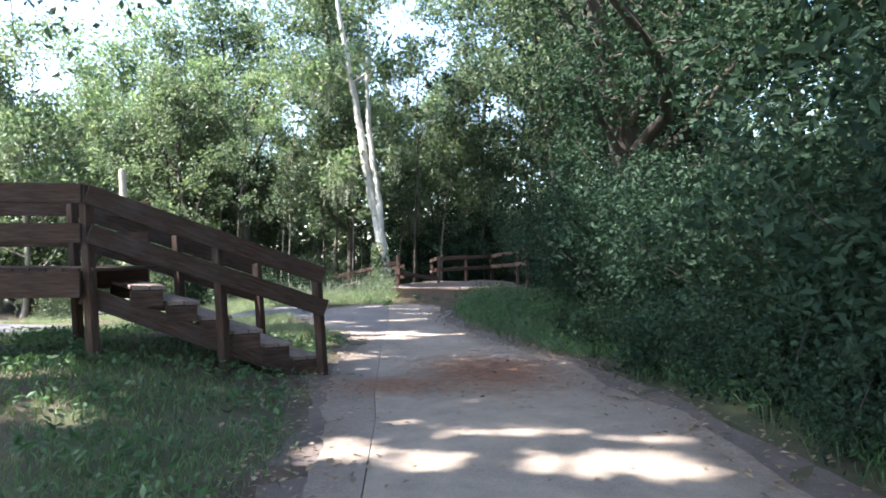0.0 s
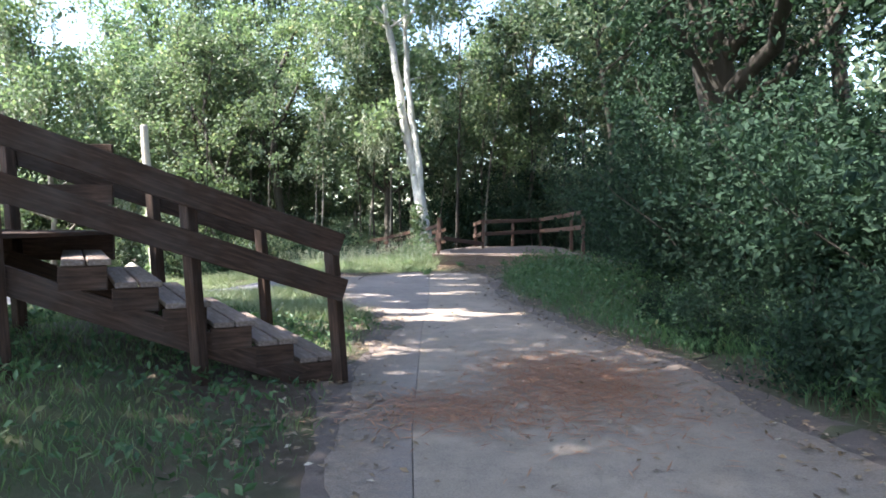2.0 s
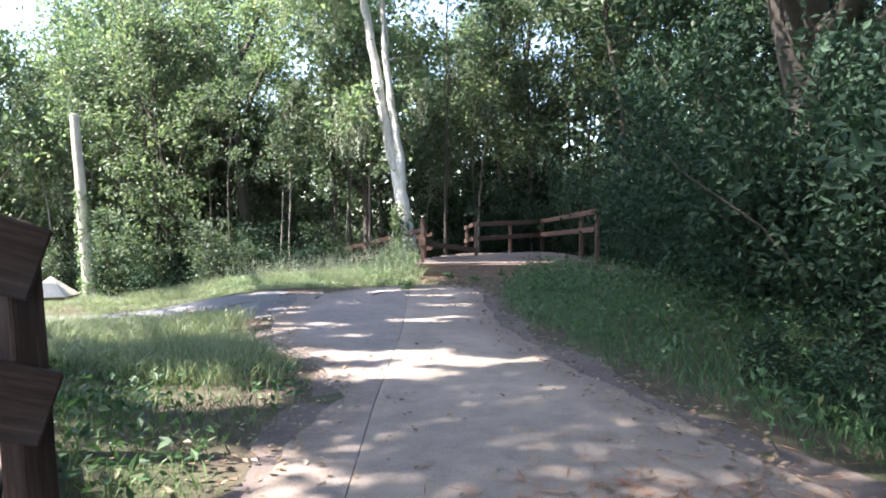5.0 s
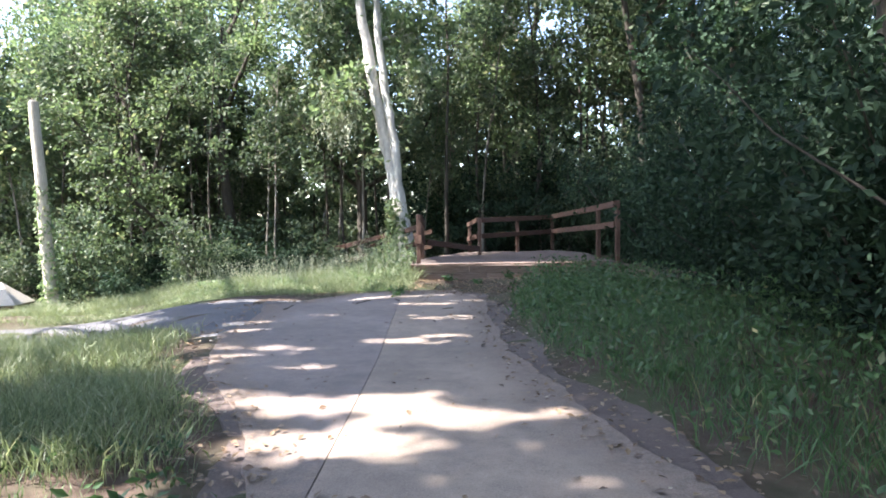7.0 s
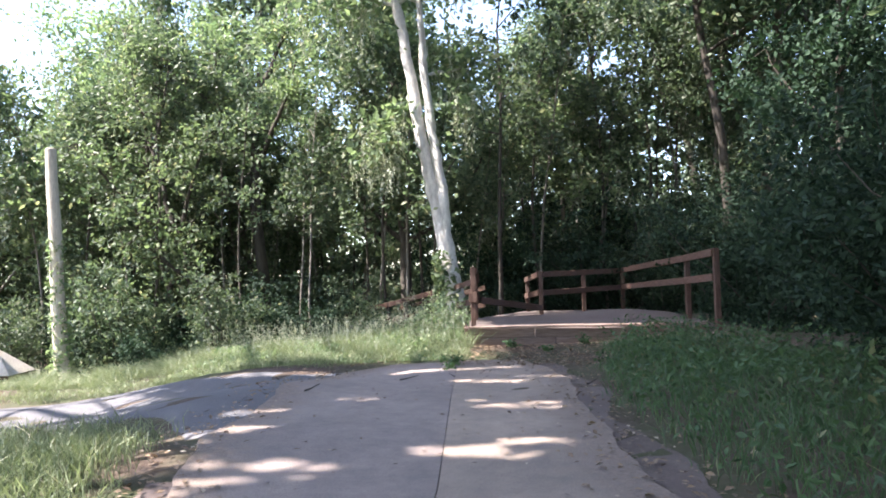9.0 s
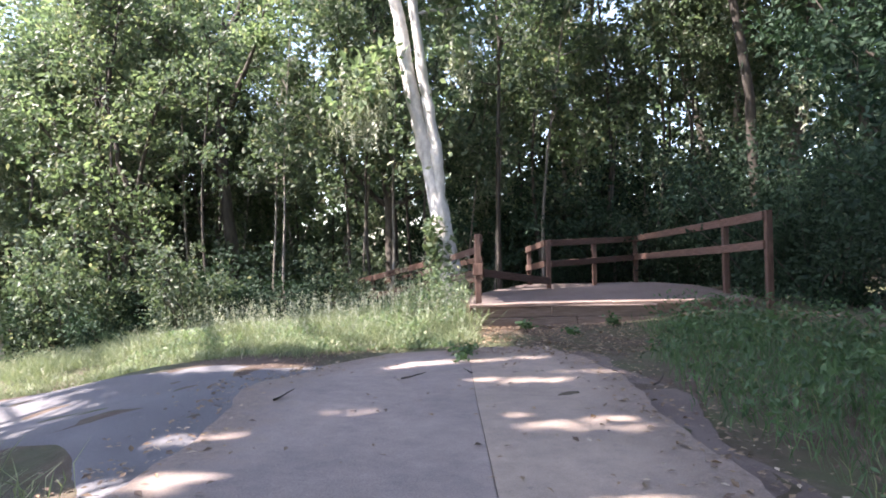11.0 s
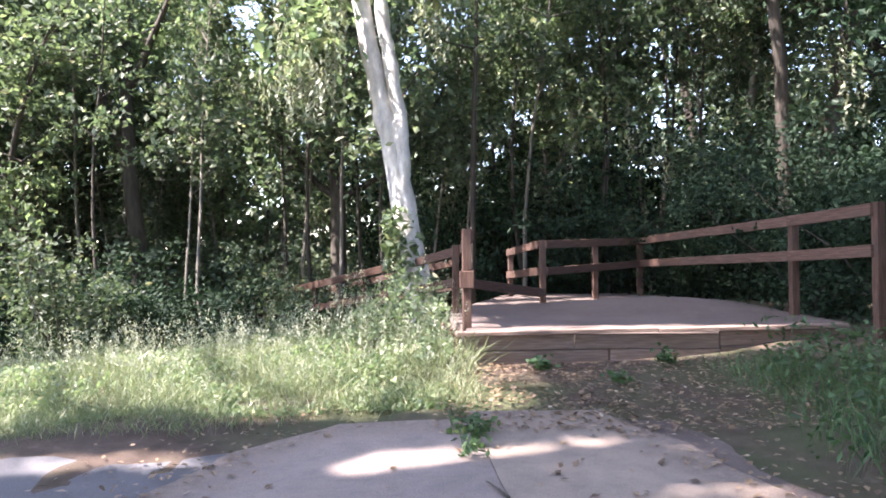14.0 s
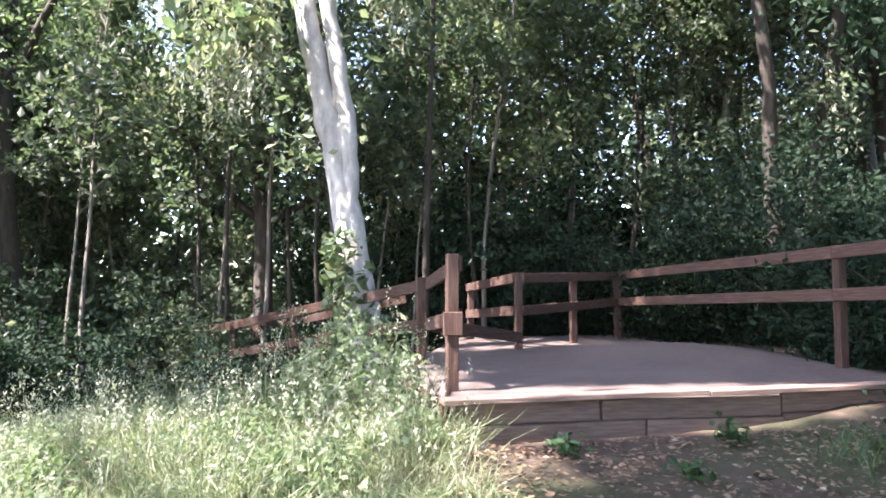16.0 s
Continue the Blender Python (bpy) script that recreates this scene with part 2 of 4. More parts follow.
def build_sheet():
    near = np.arange(-16, 14.01, 0.3)
    xs = np.concatenate(([-900, -300, -120, -70, -45, -30, -22], near, [18, 26, 40, 70, 120, 300, 900]))
    ys = np.concatenate(([-900, -300, -120, -60, -30, -18, -10], np.arange(-6, 42.01, 0.3), [46, 55, 70, 120, 300, 900]))
    gx, gy = np.meshgrid(xs, ys)
    zz = gz(gx, gy) + 0.012 * rng.standard_normal(gx.shape)
    v = np.stack([gx, gy, zz], -1).reshape(-1, 3)
    n = len(xs)
    i, j = np.meshgrid(np.arange(n - 1), np.arange(len(ys) - 1))
    a = (j * n + i).ravel()
    ob = array_mesh("ground", v, np.stack([a, a + 1, a + n + 1, a + n], 1), GROUND, smooth=True)
    return tagged(ob, "brown forest soil with patches of green", "ground", kind="structure")


build_sheet()
EDGE_Y = [-8, 2, 3.9, 5, 7.8, 9, 11.2, 12.5, 14, 16, 18, 20, 21, 21.8]
EDGE_L = [-0.8, -0.7, -0.73, -0.9, -1.28, -1.35, -1.3, -1.7, -2.6, -3.3, -3.5, -3.7, -3.4, -2.6]
EDGE_R = [2.1, 2.08, 2.03, 1.93, 1.62, 1.48, 0.95, 0.65, 0.35, 0.05, -0.05, -0.12, -0.3, -0.7]
SEAM_Y, SEAM_X = [-8, 2, 5.3, 6.4, 11, 15, 18.5, 22], [-0.2, -0.33, -0.53, -0.65, -1.0, -1.22, -1.5, -1.75]


def left_edge(y):
    return np.interp(y, EDGE_Y, EDGE_L) + 0.03 * np.sin(y * 2.9) + 0.018 * np.sin(y * 7.3 + 1) + 0.01 * np.sin(y * 17)


def right_edge(y):
    return np.interp(y, EDGE_Y, EDGE_R) + 0.03 * np.sin(y * 2.3 + 1) + 0.018 * np.sin(y * 6.1) + 0.01 * np.sin(y * 19)


def seam(y):
    return np.interp(y, SEAM_Y, SEAM_X)


def strip(name, y0, y1, xl, xr, mat, parent, lift=0.03, across=26, step=0.12, edge_side=1):
    """A paved strip between two edges that follows the ground, with a skirt round it."""
    ys = np.arange(y0, y1 + 1e-6, step)
    f = np.linspace(0, 1, across)
    rows = []
    for y in ys:
        l, r = xl(y), xr(y)
        x = l + (r - l) * f
        z = gz(x, y) + lift
        top = np.stack([x, np.full(across, y), z], -1)
        a, b = top[:1] - (0.02, 0, 0.14), top[-1:] + (0.02, 0, -0.14)
        rows.append(np.concatenate((a, top, b)))
    n = across + 2
    v = np.concatenate(rows)
    i, j = np.meshgrid(np.arange(n - 1), np.arange(len(ys) - 1))
    a = (j * n + i).ravel()
    ob = array_mesh(name, v, np.stack([a, a + 1, a + n + 1, a + n], 1), mat, parent)
    grid = v.reshape(len(ys), n, 3)
    away = np.abs(grid[:, :, 0] - grid[:, -1 if edge_side > 0 else 0, 0][:, None])
    away = np.minimum(away, np.clip(y1 - grid[:, :, 1], 0, 9))
    at = ob.data.attributes.new("edge", "FLOAT", "POINT")
    at.data.foreach_set("value", away.astype(np.float32).ravel())
    return ob


road = tagged(empty("road"), "sandy concrete lane with a lengthwise joint", "path", kind="structure")
strip("slab", -8, 21.9, lambda y: seam(y) + 0.004, right_edge, SLAB, road)
strip("slab", -8, 21.7, left_edge, lambda y: seam(y) - 0.003, SLAB_GREY, road, 0.03, edge_side=-1)
tagged(strip("dirt_verge", -6, 21.6, lambda y: right_edge(y) - 0.05, lambda y: right_edge(y) + 0.28 + 0.12 * np.sin(y * 2.1), EARTH, None, 0.014, 10), "sandy brown dirt drifted along the lane", "dirt", kind="structure")
tagged(strip("dirt_verge", -6, 15.0, lambda y: left_edge(y) - 0.2 - 0.1 * np.sin(y * 1.9), lambda y: left_edge(y) + 0.05, EARTH, None, 0.014, 10), "sandy brown dirt drifted along the lane", "dirt", kind="structure")
side_road = tagged(empty("side_road"), "dark grey asphalt road joining the lane", "road", kind="structure")


def far_side(x):
    return np.interp(x, [-40, -12, -5.6, -3.85, -2.9], [21.5, 20.8, 21.0, 21.2, 21.7])


def build_side_road():
    xs = np.arange(-40, -2.3, 0.2)
    rows = []
    for x in xs:
        y1 = np.interp(x, [-40, -8, -4.6, -4.0, -3.2, -2.3], [16.2, 17.2, 17.4, 16.6, 15.6, 14.2]) + 0.08 * np.sin(x * 4)
        y2 = far_side(x) + 0.07 * np.sin(x * 5)
        y = np.linspace(y1, max(y2, y1 + 0.2), 14)
        z = gz(np.full(14, x), y) + 0.012
        z[0] -= 0.1
        z[-1] -= 0.1
        rows.append(np.stack([np.full(14, x), y, z], -1))
    v = np.concatenate(rows)
    i, j = np.meshgrid(np.arange(13), np.arange(len(xs) - 1))
    a = (j * 14 + i).ravel()
    array_mesh("asphalt_surface", v, np.stack([a, a + 14, a + 15, a + 1], 1), ASPHALT, side_road, True)


build_side_road()


# ---------------------------------------------------------------- stair and landing
def build_stair():
    """Timber stair that comes down beside the lane from a railed landing."""
    st = empty("boardwalk_stair")
    tagged(st, "dark brown timber stair with railed landing", "stairs")
    bx, by = -1.38, 7.75                 # foot of the near handrail
    tx, ty = -3.36, 6.5                 # post at the top of the flight
    d = Vector((tx - bx, ty - by, 0))
    run = d.length
    d.normalize()
    q = Vector((d.y, -d.x, 0))
    if q.y < 0:
        q = -q
    wide = 1.95
    g0, top = 0.17, 1.34
    foot = Vector((bx, by, g0))
    n = 7
    lean = d * 0.09 + Vector((0, 0.08, 0))                       # the old posts lean back up the flight
    for k in range(2):
        cut = 0.1 * k
        o = foot + q * (wide * k)
        for s in (cut, cut + (run - cut) * 0.47, run):
            p = o + d * s
            g = float(gz(p.x, p.y)) - g0
            high = 1.17 + 0.82 * s / run
            beam("post", p + Vector((0, 0, g - 0.3)) - lean * 0.3, p + Vector((0, 0, high)) + lean * (high - g), 0.095, 0.095, WOOD_BROWN, st, roll=0.32)
        off = q * (-0.07 if k == 0 else 0.07)
        for name, h0, h1 in (("handrail", 1.08, 1.9), ("mid_rail", 0.71, 1.52)):
            z0 = h0 + (h1 - h0) * cut / run
            a = o + off + d * (cut - 0.06) + lean * h0 + Vector((0, 0, z0))
            b = o + off + d * (run + 0.03) + lean * h0 + Vector((0, 0, h1))
            beam(name, a, b, 0.045, 0.19, WOOD_BROWN, st)
        s_off = q * (0.1 if k == 0 else -0.1)
        beam("stringer", o + s_off + d * 0.1 + Vector((0, 0, -0.06)), o + s_off + d * (run + 0.1) + Vector((0, 0, top - g0 - 0.24)), 0.05, 0.19, WOOD_BROWN, st)
    rise = (top - g0) / n
    for i in range(n - 1):
        s = run * (i + 0.25) / n
        z = rise * (i + 1) - 0.02
        for j in range(2):
            c = foot + d * (s + 0.165 * j) + Vector((0, 0, z))
            beam("tread", c + q * 0.06, c + q * (wide - 0.06), 0.15, 0.042, WOOD_TREAD, st)
        for w in (0.1, wide - 0.1):
            c = foot + d * (s - 0.05) + q * w + Vector((0, 0, z - 0.11))
            beam("tread_block", c, c + d * 0.31, 0.052, 0.175, WOOD_BROWN, st)
    # landing
    o = foot + d * run
    long = 7.0
    e = Vector((-0.99, -0.12, 0))       # the landing runs on away from the lane
    f = Vector((-e.y, e.x, 0))
    if f.y < 0:
        f = -f
    for k in range(2):
        c = o + f * (wide * k)
        c.z = 0
        for s in (2.2, 4.4, 6.6):
            p = c + e * s
            g = float(gz(p.x, p.y))
            beam("post", (p.x, p.y, g - 0.2), (p.x, p.y, g0 + 1.99), 0.095, 0.095, WOOD_BROWN, st)
        off = f * (-0.07 if k == 0 else 0.07)
        for name, z, h in (("handrail", g0 + 1.9, 0.19), ("mid_rail", g0 + 1.52, 0.19), ("rim_beam", top - 0.14, 0.25)):
            a, b = c + off + e * 0.1, c + off + e * long
            beam(name, (a.x, a.y, z), (b.x, b.y, z), 0.045, h, WOOD_BROWN, st)
    for i in range(int(long / 0.15)):
        p = o + e * (0.07 + 0.15 * i)
        b = p + f * wide
        beam("deck_board", (p.x, p.y, top), (b.x, b.y, top), 0.14, 0.035, WOOD_BROWN, st)


build_stair()


# ---------------------------------------------------------------- bridge deck
DECK_Z = 0.40


def build_bridge():
    br = empty("boardwalk_deck")
    tagged(br, "red-brown timber boardwalk deck with post and rail fence", "boardwalk")
    A, B = Vector((-1.75, 24.0, 0)), Vector((3.3, 24.55, 0))     # front edge
    ax = (B - A).normalized()
    bk = Vector((-ax.y, ax.x, 0))
    xs = 40
    rows = []
    for i in range(46):
        back = i * 0.16
        l = -0.0 + max(0.0, back - 2.6) * 0.42
        for k in range(xs):
            f = k / (xs - 1)
            p = A + bk * back + ax * (l + (5.0 - l) * f)
            heap = 0.17 * math.exp(-((p.x - 1.6) / 1.5) ** 2 - ((p.y - 27.2) / 1.4) ** 2)
            edge = 0.0 if 0 < i < 45 and 0 < k < xs - 1 else -0.35
            rows.append((p.x, p.y, DECK_Z + heap + edge + 0.012 * noise.noise(p * 3) + 0.006 * noise.noise(p * 14)))
    i, j = np.meshgrid(np.arange(xs - 1), np.arange(45))
    a = (j * xs + i).ravel()
    array_mesh("earth_fill", np.array(rows), np.stack([a, a + 1, a + xs + 1, a + xs], 1), EARTH, br, True)
    lip = A - bk * 0.04
    for k in range(2):
        a, b = lip + ax * (2.35 * k - 0.05), lip + ax * (2.35 * k + 2.29)
        beam("edge_board", (a.x, a.y, DECK_Z - 0.015), (b.x, b.y, DECK_Z - 0.005), 0.19, 0.045, WOOD_DECK, br)
    for k, (z, h) in enumerate(((DECK_Z - 0.13, 0.17), (DECK_Z - 0.31, 0.17))):
        a = A - bk * (0.02 + 0.03 * k) + ax * 0.06
        for c0, c1, drop in ((0, 1.25 + 0.4 * k, 0), (1.27 + 0.4 * k, 3.0, 0.03), (3.02, 4.6, 0.01)):
            u, v = a + ax * c0, a + ax * c1
            beam("face_board", (u.x, u.y, z), (v.x, v.y, z - drop), 0.05, h, WOOD_DECK, br)
    u = A + bk * 1.6
    beam("side_board", (A.x - 0.01, A.y, DECK_Z - 0.15), (u.x - 0.01, u.y, DECK_Z - 0.15), 0.05, 0.26, WOOD_RED, br)
    posts = {"p1": (-1.65, 24.4, 0.40, 1.58), "p1b": (-1.74, 26.5, 0.36, 1.42), "p1c": (-2.6, 28.6, -0.9, 1.2), "p2": (-0.18, 28.2, 0.3, 1.53), "p2b": (1.0, 29.35, 0.3, 1.57),
             "p3": (2.2, 30.5, 0.3, 1.62), "c2": (2.82, 25.5, 0.4, 1.77), "c": (3.0, 24.0, 0.35, 1.83), "r": (-0.5, 30.6, -0.8, 1.4)}
    for x, y, z0, z1 in posts.values():
        beam("post", (x, y, z0 - 0.3), (x, y, z1), 0.1, 0.1, WOOD_RED, br, roll=0.1)

    for z in (0.98,):
        beam("rail_block", (-1.65, 24.34, z - 0.1), (-1.65, 24.34, z + 0.1), 0.17, 0.05, WOOD_RED, br)

    def rail(u, v, du, dv, h=0.14, shift=(0, 0)):
        a, b = posts[u], posts[v]
        beam("rail", (a[0] + shift[0], a[1] + shift[1], a[3] - du), (b[0] + shift[0], b[1] + shift[1], b[3] - dv), 0.045, h, WOOD_RED, br)
    for u, v, s in (("p1", "p1b", (0.07, 0)), ("p1b", "p1c", (0.07, 0)), ("p2", "p3", (0.05, -0.06)), ("p3", "c2", (-0.07, 0)), ("c2", "c", (-0.07, 0)), ("p2", "r", (-0.07, 0))):
        rail(u, v, 0.08, 0.08, 0.14, s)
        rail(u, v, 0.55, 0.55, 0.14, s)
    beam("rail", (-1.6, 26.4, 0.86), (-0.18, 28.12, 0.6), 0.045, 0.15, WOOD_RED, br)
    # the walk runs down and away behind the pale tree
    for side in (0, 1):
        w = Vector((0.9, 1.3, 0)) * side
        pts = [Vector((-2.6, 28.6, 1.2)), Vector((-4.6, 30.4, 0.75)), Vector((-6.6, 32.2, 0.35)), Vector((-8.6, 34.0, 0.1)), Vector((-10.6, 35.8, -0.05))]
        for u, v in zip(pts, pts[1:]):
            beam("rail", u + w - Vector((0, 0, 0.07)), v + w - Vector((0, 0, 0.07)), 0.045, 0.14, WOOD_BROWN, br)
            beam("rail", u + w - Vector((0, 0, 0.55)), v + w - Vector((0, 0, 0.55)), 0.045, 0.14, WOOD_BROWN, br)
            beam("post", v + w - Vector((0, 0, 1.9)), v + w, 0.1, 0.1, WOOD_BROWN, br)
    a0, a1 = Vector((-1.9, 28.0, 0.28)), Vector((-10.4, 36.4, -1.1))
    for i in range(46):
        c = a0.lerp(a1, i / 45)
        beam("deck_board", c - Vector((0.1, 0.1, 0)), c + Vector((0.95, 1.2, 0)), 0.2, 0.04, WOOD_BROWN, br)


build_bridge()


# ---------------------------------------------------------------- trees
def tube(points, radii, sides=8):
    """A tapered tube through points: verts and quads."""
    points = np.asarray(points, float)
    t = np.gradient(points, axis=0)
    t /= np.linalg.norm(t, axis=1)[:, None] + 1e-9
    ref = np.array((0.31, 0.95, 0.05))
    u = np.cross(t, ref)
    u /= np.linalg.norm(u, axis=1)[:, None] + 1e-9
    w = np.cross(t, u)
    ang = np.linspace(0, 2 * np.pi, sides, endpoint=False)
    ring = np.cos(ang)[None, :, None] * u[:, None] + np.sin(ang)[None, :, None] * w[:, None]
    v = (points[:, None] + ring * np.asarray(radii)[:, None, None]).reshape(-1, 3)
    i, j = np.meshgrid(np.arange(sides), np.arange(len(points) - 1))
    a, b = (j * sides + i).ravel(), (j * sides + (i + 1) % sides).ravel()
    return v, np.stack([a, b, b + sides, a + sides], 1)


def joined(pieces):
    vs, fs, n = [], [], 0
    for v, f in pieces:
        vs.append(v)
        fs.append(f + n)
        n += len(v)
    return np.concatenate(vs), np.concatenate(fs)


def curve_path(r, a, direction, length, steps, wander, lift=0.0):
    p, d = np.array(a, float), np.array(direction, float)
    out = [p.copy()]
    for _ in range(steps):
        d = d + r.normal(0, wander, 3) + np.array((0, 0, lift))
        d /= np.linalg.norm(d)
        p = p + d * length / steps
        out.append(p.copy())
    return np.array(out)


def leaves(r, centres, size, long=1.7, up=0.6, droop=0.0):
    """Rhombic leaves at the centres, turned at random: verts and quads."""
    n = len(centres)
    nrm = r.normal(0, 1, (n, 3)) + (0, 0, up)
    nrm /= np.linalg.norm(nrm, axis=1)[:, None]
    d = r.normal(0, 1, (n, 3)) - (0, 0, droop)
    d -= (d * nrm).sum(1)[:, None] * nrm
    d /= np.linalg.norm(d, axis=1)[:, None] + 1e-9
    s = np.cross(nrm, d)
    k = (size * r.uniform(0.6, 1.35, n))[:, None]
    a, b = d * k * long * 0.5, s * k * 0.5
    fold = nrm * k * 0.12
    v = np.stack([centres - a, centres + b * 0.9 - a * 0.1 + fold, centres + a, centres - b * 0.9 - a * 0.1 + fold], 1).reshape(-1, 3)
    f = np.arange(4 * n).reshape(n, 4)
    return v, f


def clump_points(r, centres, spread, each, flat=0.6):
    n = len(centres)
    w = r.normal(0, 1, (n, each, 3)) * (spread, spread, spread * flat)
    return (np.asarray(centres)[:, None] + w * r.uniform(0.6, 1.3, (n, 1, 1))).reshape(-1, 3)


# where the added canopy is cut open to the sun: centre and half-axes on the ground
GAPS = np.array([(-0.57, 4.45, 0.28, 0.22), (-0.13, 5.15, 0.2, 0.1), (0.04, 4.2, 0.28, 0.18), (0.53, 4.95, 0.45, 0.17), (1.15, 4.15, 0.5, 0.26), (1.5, 4.7, 0.3, 0.11), (1.35, 2.9, 0.5, 0.3),
                 (-1.3, 13.06, 0.75, 0.26), (-2.1, 13.25, 0.5, 0.22), (-0.5, 12.65, 0.42, 0.16), (-1.14, 12.16, 0.62, 0.26), (-0.75, 13.3, 0.3, 0.16), (-0.35, 12.9, 0.3, 0.14), (0.1, 12.82, 0.32, 0.12),
                 (-0.76, 17.95, 0.5, 0.3), (-1.09, 15.85, 0.45, 0.22), (-0.55, 16.3, 0.34, 0.18), (-2.28, 15.3, 0.28, 0.2), (-1.85, 14.5, 0.25, 0.12), (-2.55, 18.25, 0.25, 0.16), (-3.4, 16.4, 0.55, 0.22), (-1.1, 19.55, 0.55, 0.2),
                 (-1.9, 20.6, 0.7, 0.26), (-0.75, 20.9, 0.55, 0.2), (-0.4, 20.0, 0.4, 0.16), (-3.0, 22.5, 1.7, 0.6), (-5.1, 20.7, 0.6, 0.2), (-4.1, 20.85, 0.6, 0.18), (-3.6, 6.1, 0.5, 0.3), (-2.6, 5.0, 0.35, 0.2), (-2.0, 9.4, 0.9, 0.5), (-2.4, 11.2, 0.6, 0.4), (-2.6, 7.4, 0.4, 0.25), (-3.4, 17.4, 0.4, 0.2), (0.2, 24.4, 2.0, 0.3), (-1.4, 24.5, 0.8, 0.5), (-3.4, 23.5, 2.3, 1.1), (-5.6, 24.6, 1.2, 0.6),
                 (-1.9, 25.8, 0.9, 0.8), (-0.4, 29.8, 2.0, 1.2), (-7.4, 22.0, 1.8, 0.7), (-9.8, 20.0, 2.5, 1.2), (-3.7, 15.0, 0.9, 0.7), (-5.5, 14.5, 1.2, 0.8), (-6.2, 23.5, 1.5, 0.9), (-8.5, 18.6, 2.6, 1.6), (-12, 22.5, 3.0, 2.0),
                 (-13, 27, 3.0, 2.0), (-9, 30, 3.0, 1.6), (-5.5, 12.0, 1.2, 0.8), (-7.5, 15.5, 2.4, 1.8), (-8, 34, 6.0, 3.0)])


def shaded(p, r):
    """True for the leaves that do not hang in a gap of the canopy; a few stray ones stay in the gaps."""
    g = p[:, :2] - np.array((SUN_DIR.x, SUN_DIR.y)) * (p[:, 2:3] / SUN_DIR.z)
    keep = np.ones(len(p), bool)
    x, y = g[:, 0] + 0.06 * np.sin(g[:, 1] * 17), g[:, 1] + 0.05 * np.sin(g[:, 0] * 14)
    wob = 0.3 * np.sin(x * 8 + 1 + 2 * y) * np.sin(y * 13 + x) + 0.32 * np.sin(x * 19 + y * 15) * np.sin(x * 11 - y * 27) + 0.25 * np.sin(x * 31 - y * 9 + 2) * np.sin(y * 43 + x * 5)
    for cx, cy, a, b in GAPS:
        keep &= ((x - cx) / a) ** 2 + ((y - cy) / b) ** 2 > 1.75 + 1.75 * wob
    return keep | (r.random(len(p)) < 0.006)


def make_tree(name, seed, height, radius, crown_from, crown_wide, n_leaves, leaf_size, bark_mat, leaf_mat, lean=(0, 0), limbs=11, sides=9, trunk_wander=0.04, place=None, moss=0):
    """A tree at the origin: trunk with limbs, and a crown of leaves in loose clumps on the twigs."""
    r = np.random.default_rng(seed)
    root = empty(name)
    trunk = curve_path(r, (0, 0, -0.4), (lean[0], lean[1], 1), height, 12, trunk_wander, 0.02)
    taper = radius * (1 - 0.8 * np.linspace(0, 1, 13) ** 1.1)
    taper[0] *= 1.5
    taper[1] *= 1.08
    pieces, tips = [tube(trunk, taper, sides)], []
    for i in range(limbs):
        f = crown_from + (1 - crown_from) * (i + r.uniform(0, 0.8)) / limbs
        k = min(11, int(f * 12))
        ang = i * 2.4 + r.uniform(-0.5, 0.5)
        length = crown_wide * (1.15 - 0.6 * (f - crown_from) / (1 - crown_from)) * r.uniform(0.7, 1.2)
        limb = curve_path(r, trunk[k], (math.cos(ang), math.sin(ang), r.uniform(0.2, 0.9)), length, 6, 0.16, 0.05)
        rad = max(0.02, taper[k] * 0.5)
        pieces.append(tube(limb, rad * (1 - 0.85 * np.linspace(0, 1, 7)), 6))
        for j in range(2, 7):
            for _ in range(2):
                tw = curve_path(r, limb[j], r.normal(0, 1, 3) + (0, 0, 0.2), length * r.uniform(0.2, 0.45), 3, 0.3)
                if j % 2 == 0:
                    pieces.append(tube(tw, [rad * 0.22, rad * 0.15, rad * 0.1, 0.004], 4))
                tips += [tw[2], tw[3]]
    v, f = joined(pieces)
    array_mesh("trunk", v, f, bark_mat, root, True)
    tips = np.array(tips)
    each = max(4, n_leaves // len(tips))
    pts = clump_points(r, tips, crown_wide * 0.15, each)
    if place is not None:
        m = np.array(place)
        pts = pts[shaded(pts @ m[:3, :3].T + m[:3, 3], r)]
        root.matrix_world = place
    v, f = leaves(r, pts, leaf_size)
    array_mesh("crown", v, f, leaf_mat, root)
    if moss:
        hang = []
        for t in tips[r.integers(0, len(tips), moss)]:
            for _ in range(7):
                n = int(r.uniform(8, 24))
                hang.append(t + r.normal(0, 0.2, 3) + np.stack([r.normal(0, 0.03, n), r.normal(0, 0.03, n), -np.arange(n) * 0.06], 1))
        v, f = leaves(r, np.concatenate(hang), 0.055, 2.6, 0.0, 2.5)
        array_mesh("hanging_moss", v, f, MOSS, root)
    return root


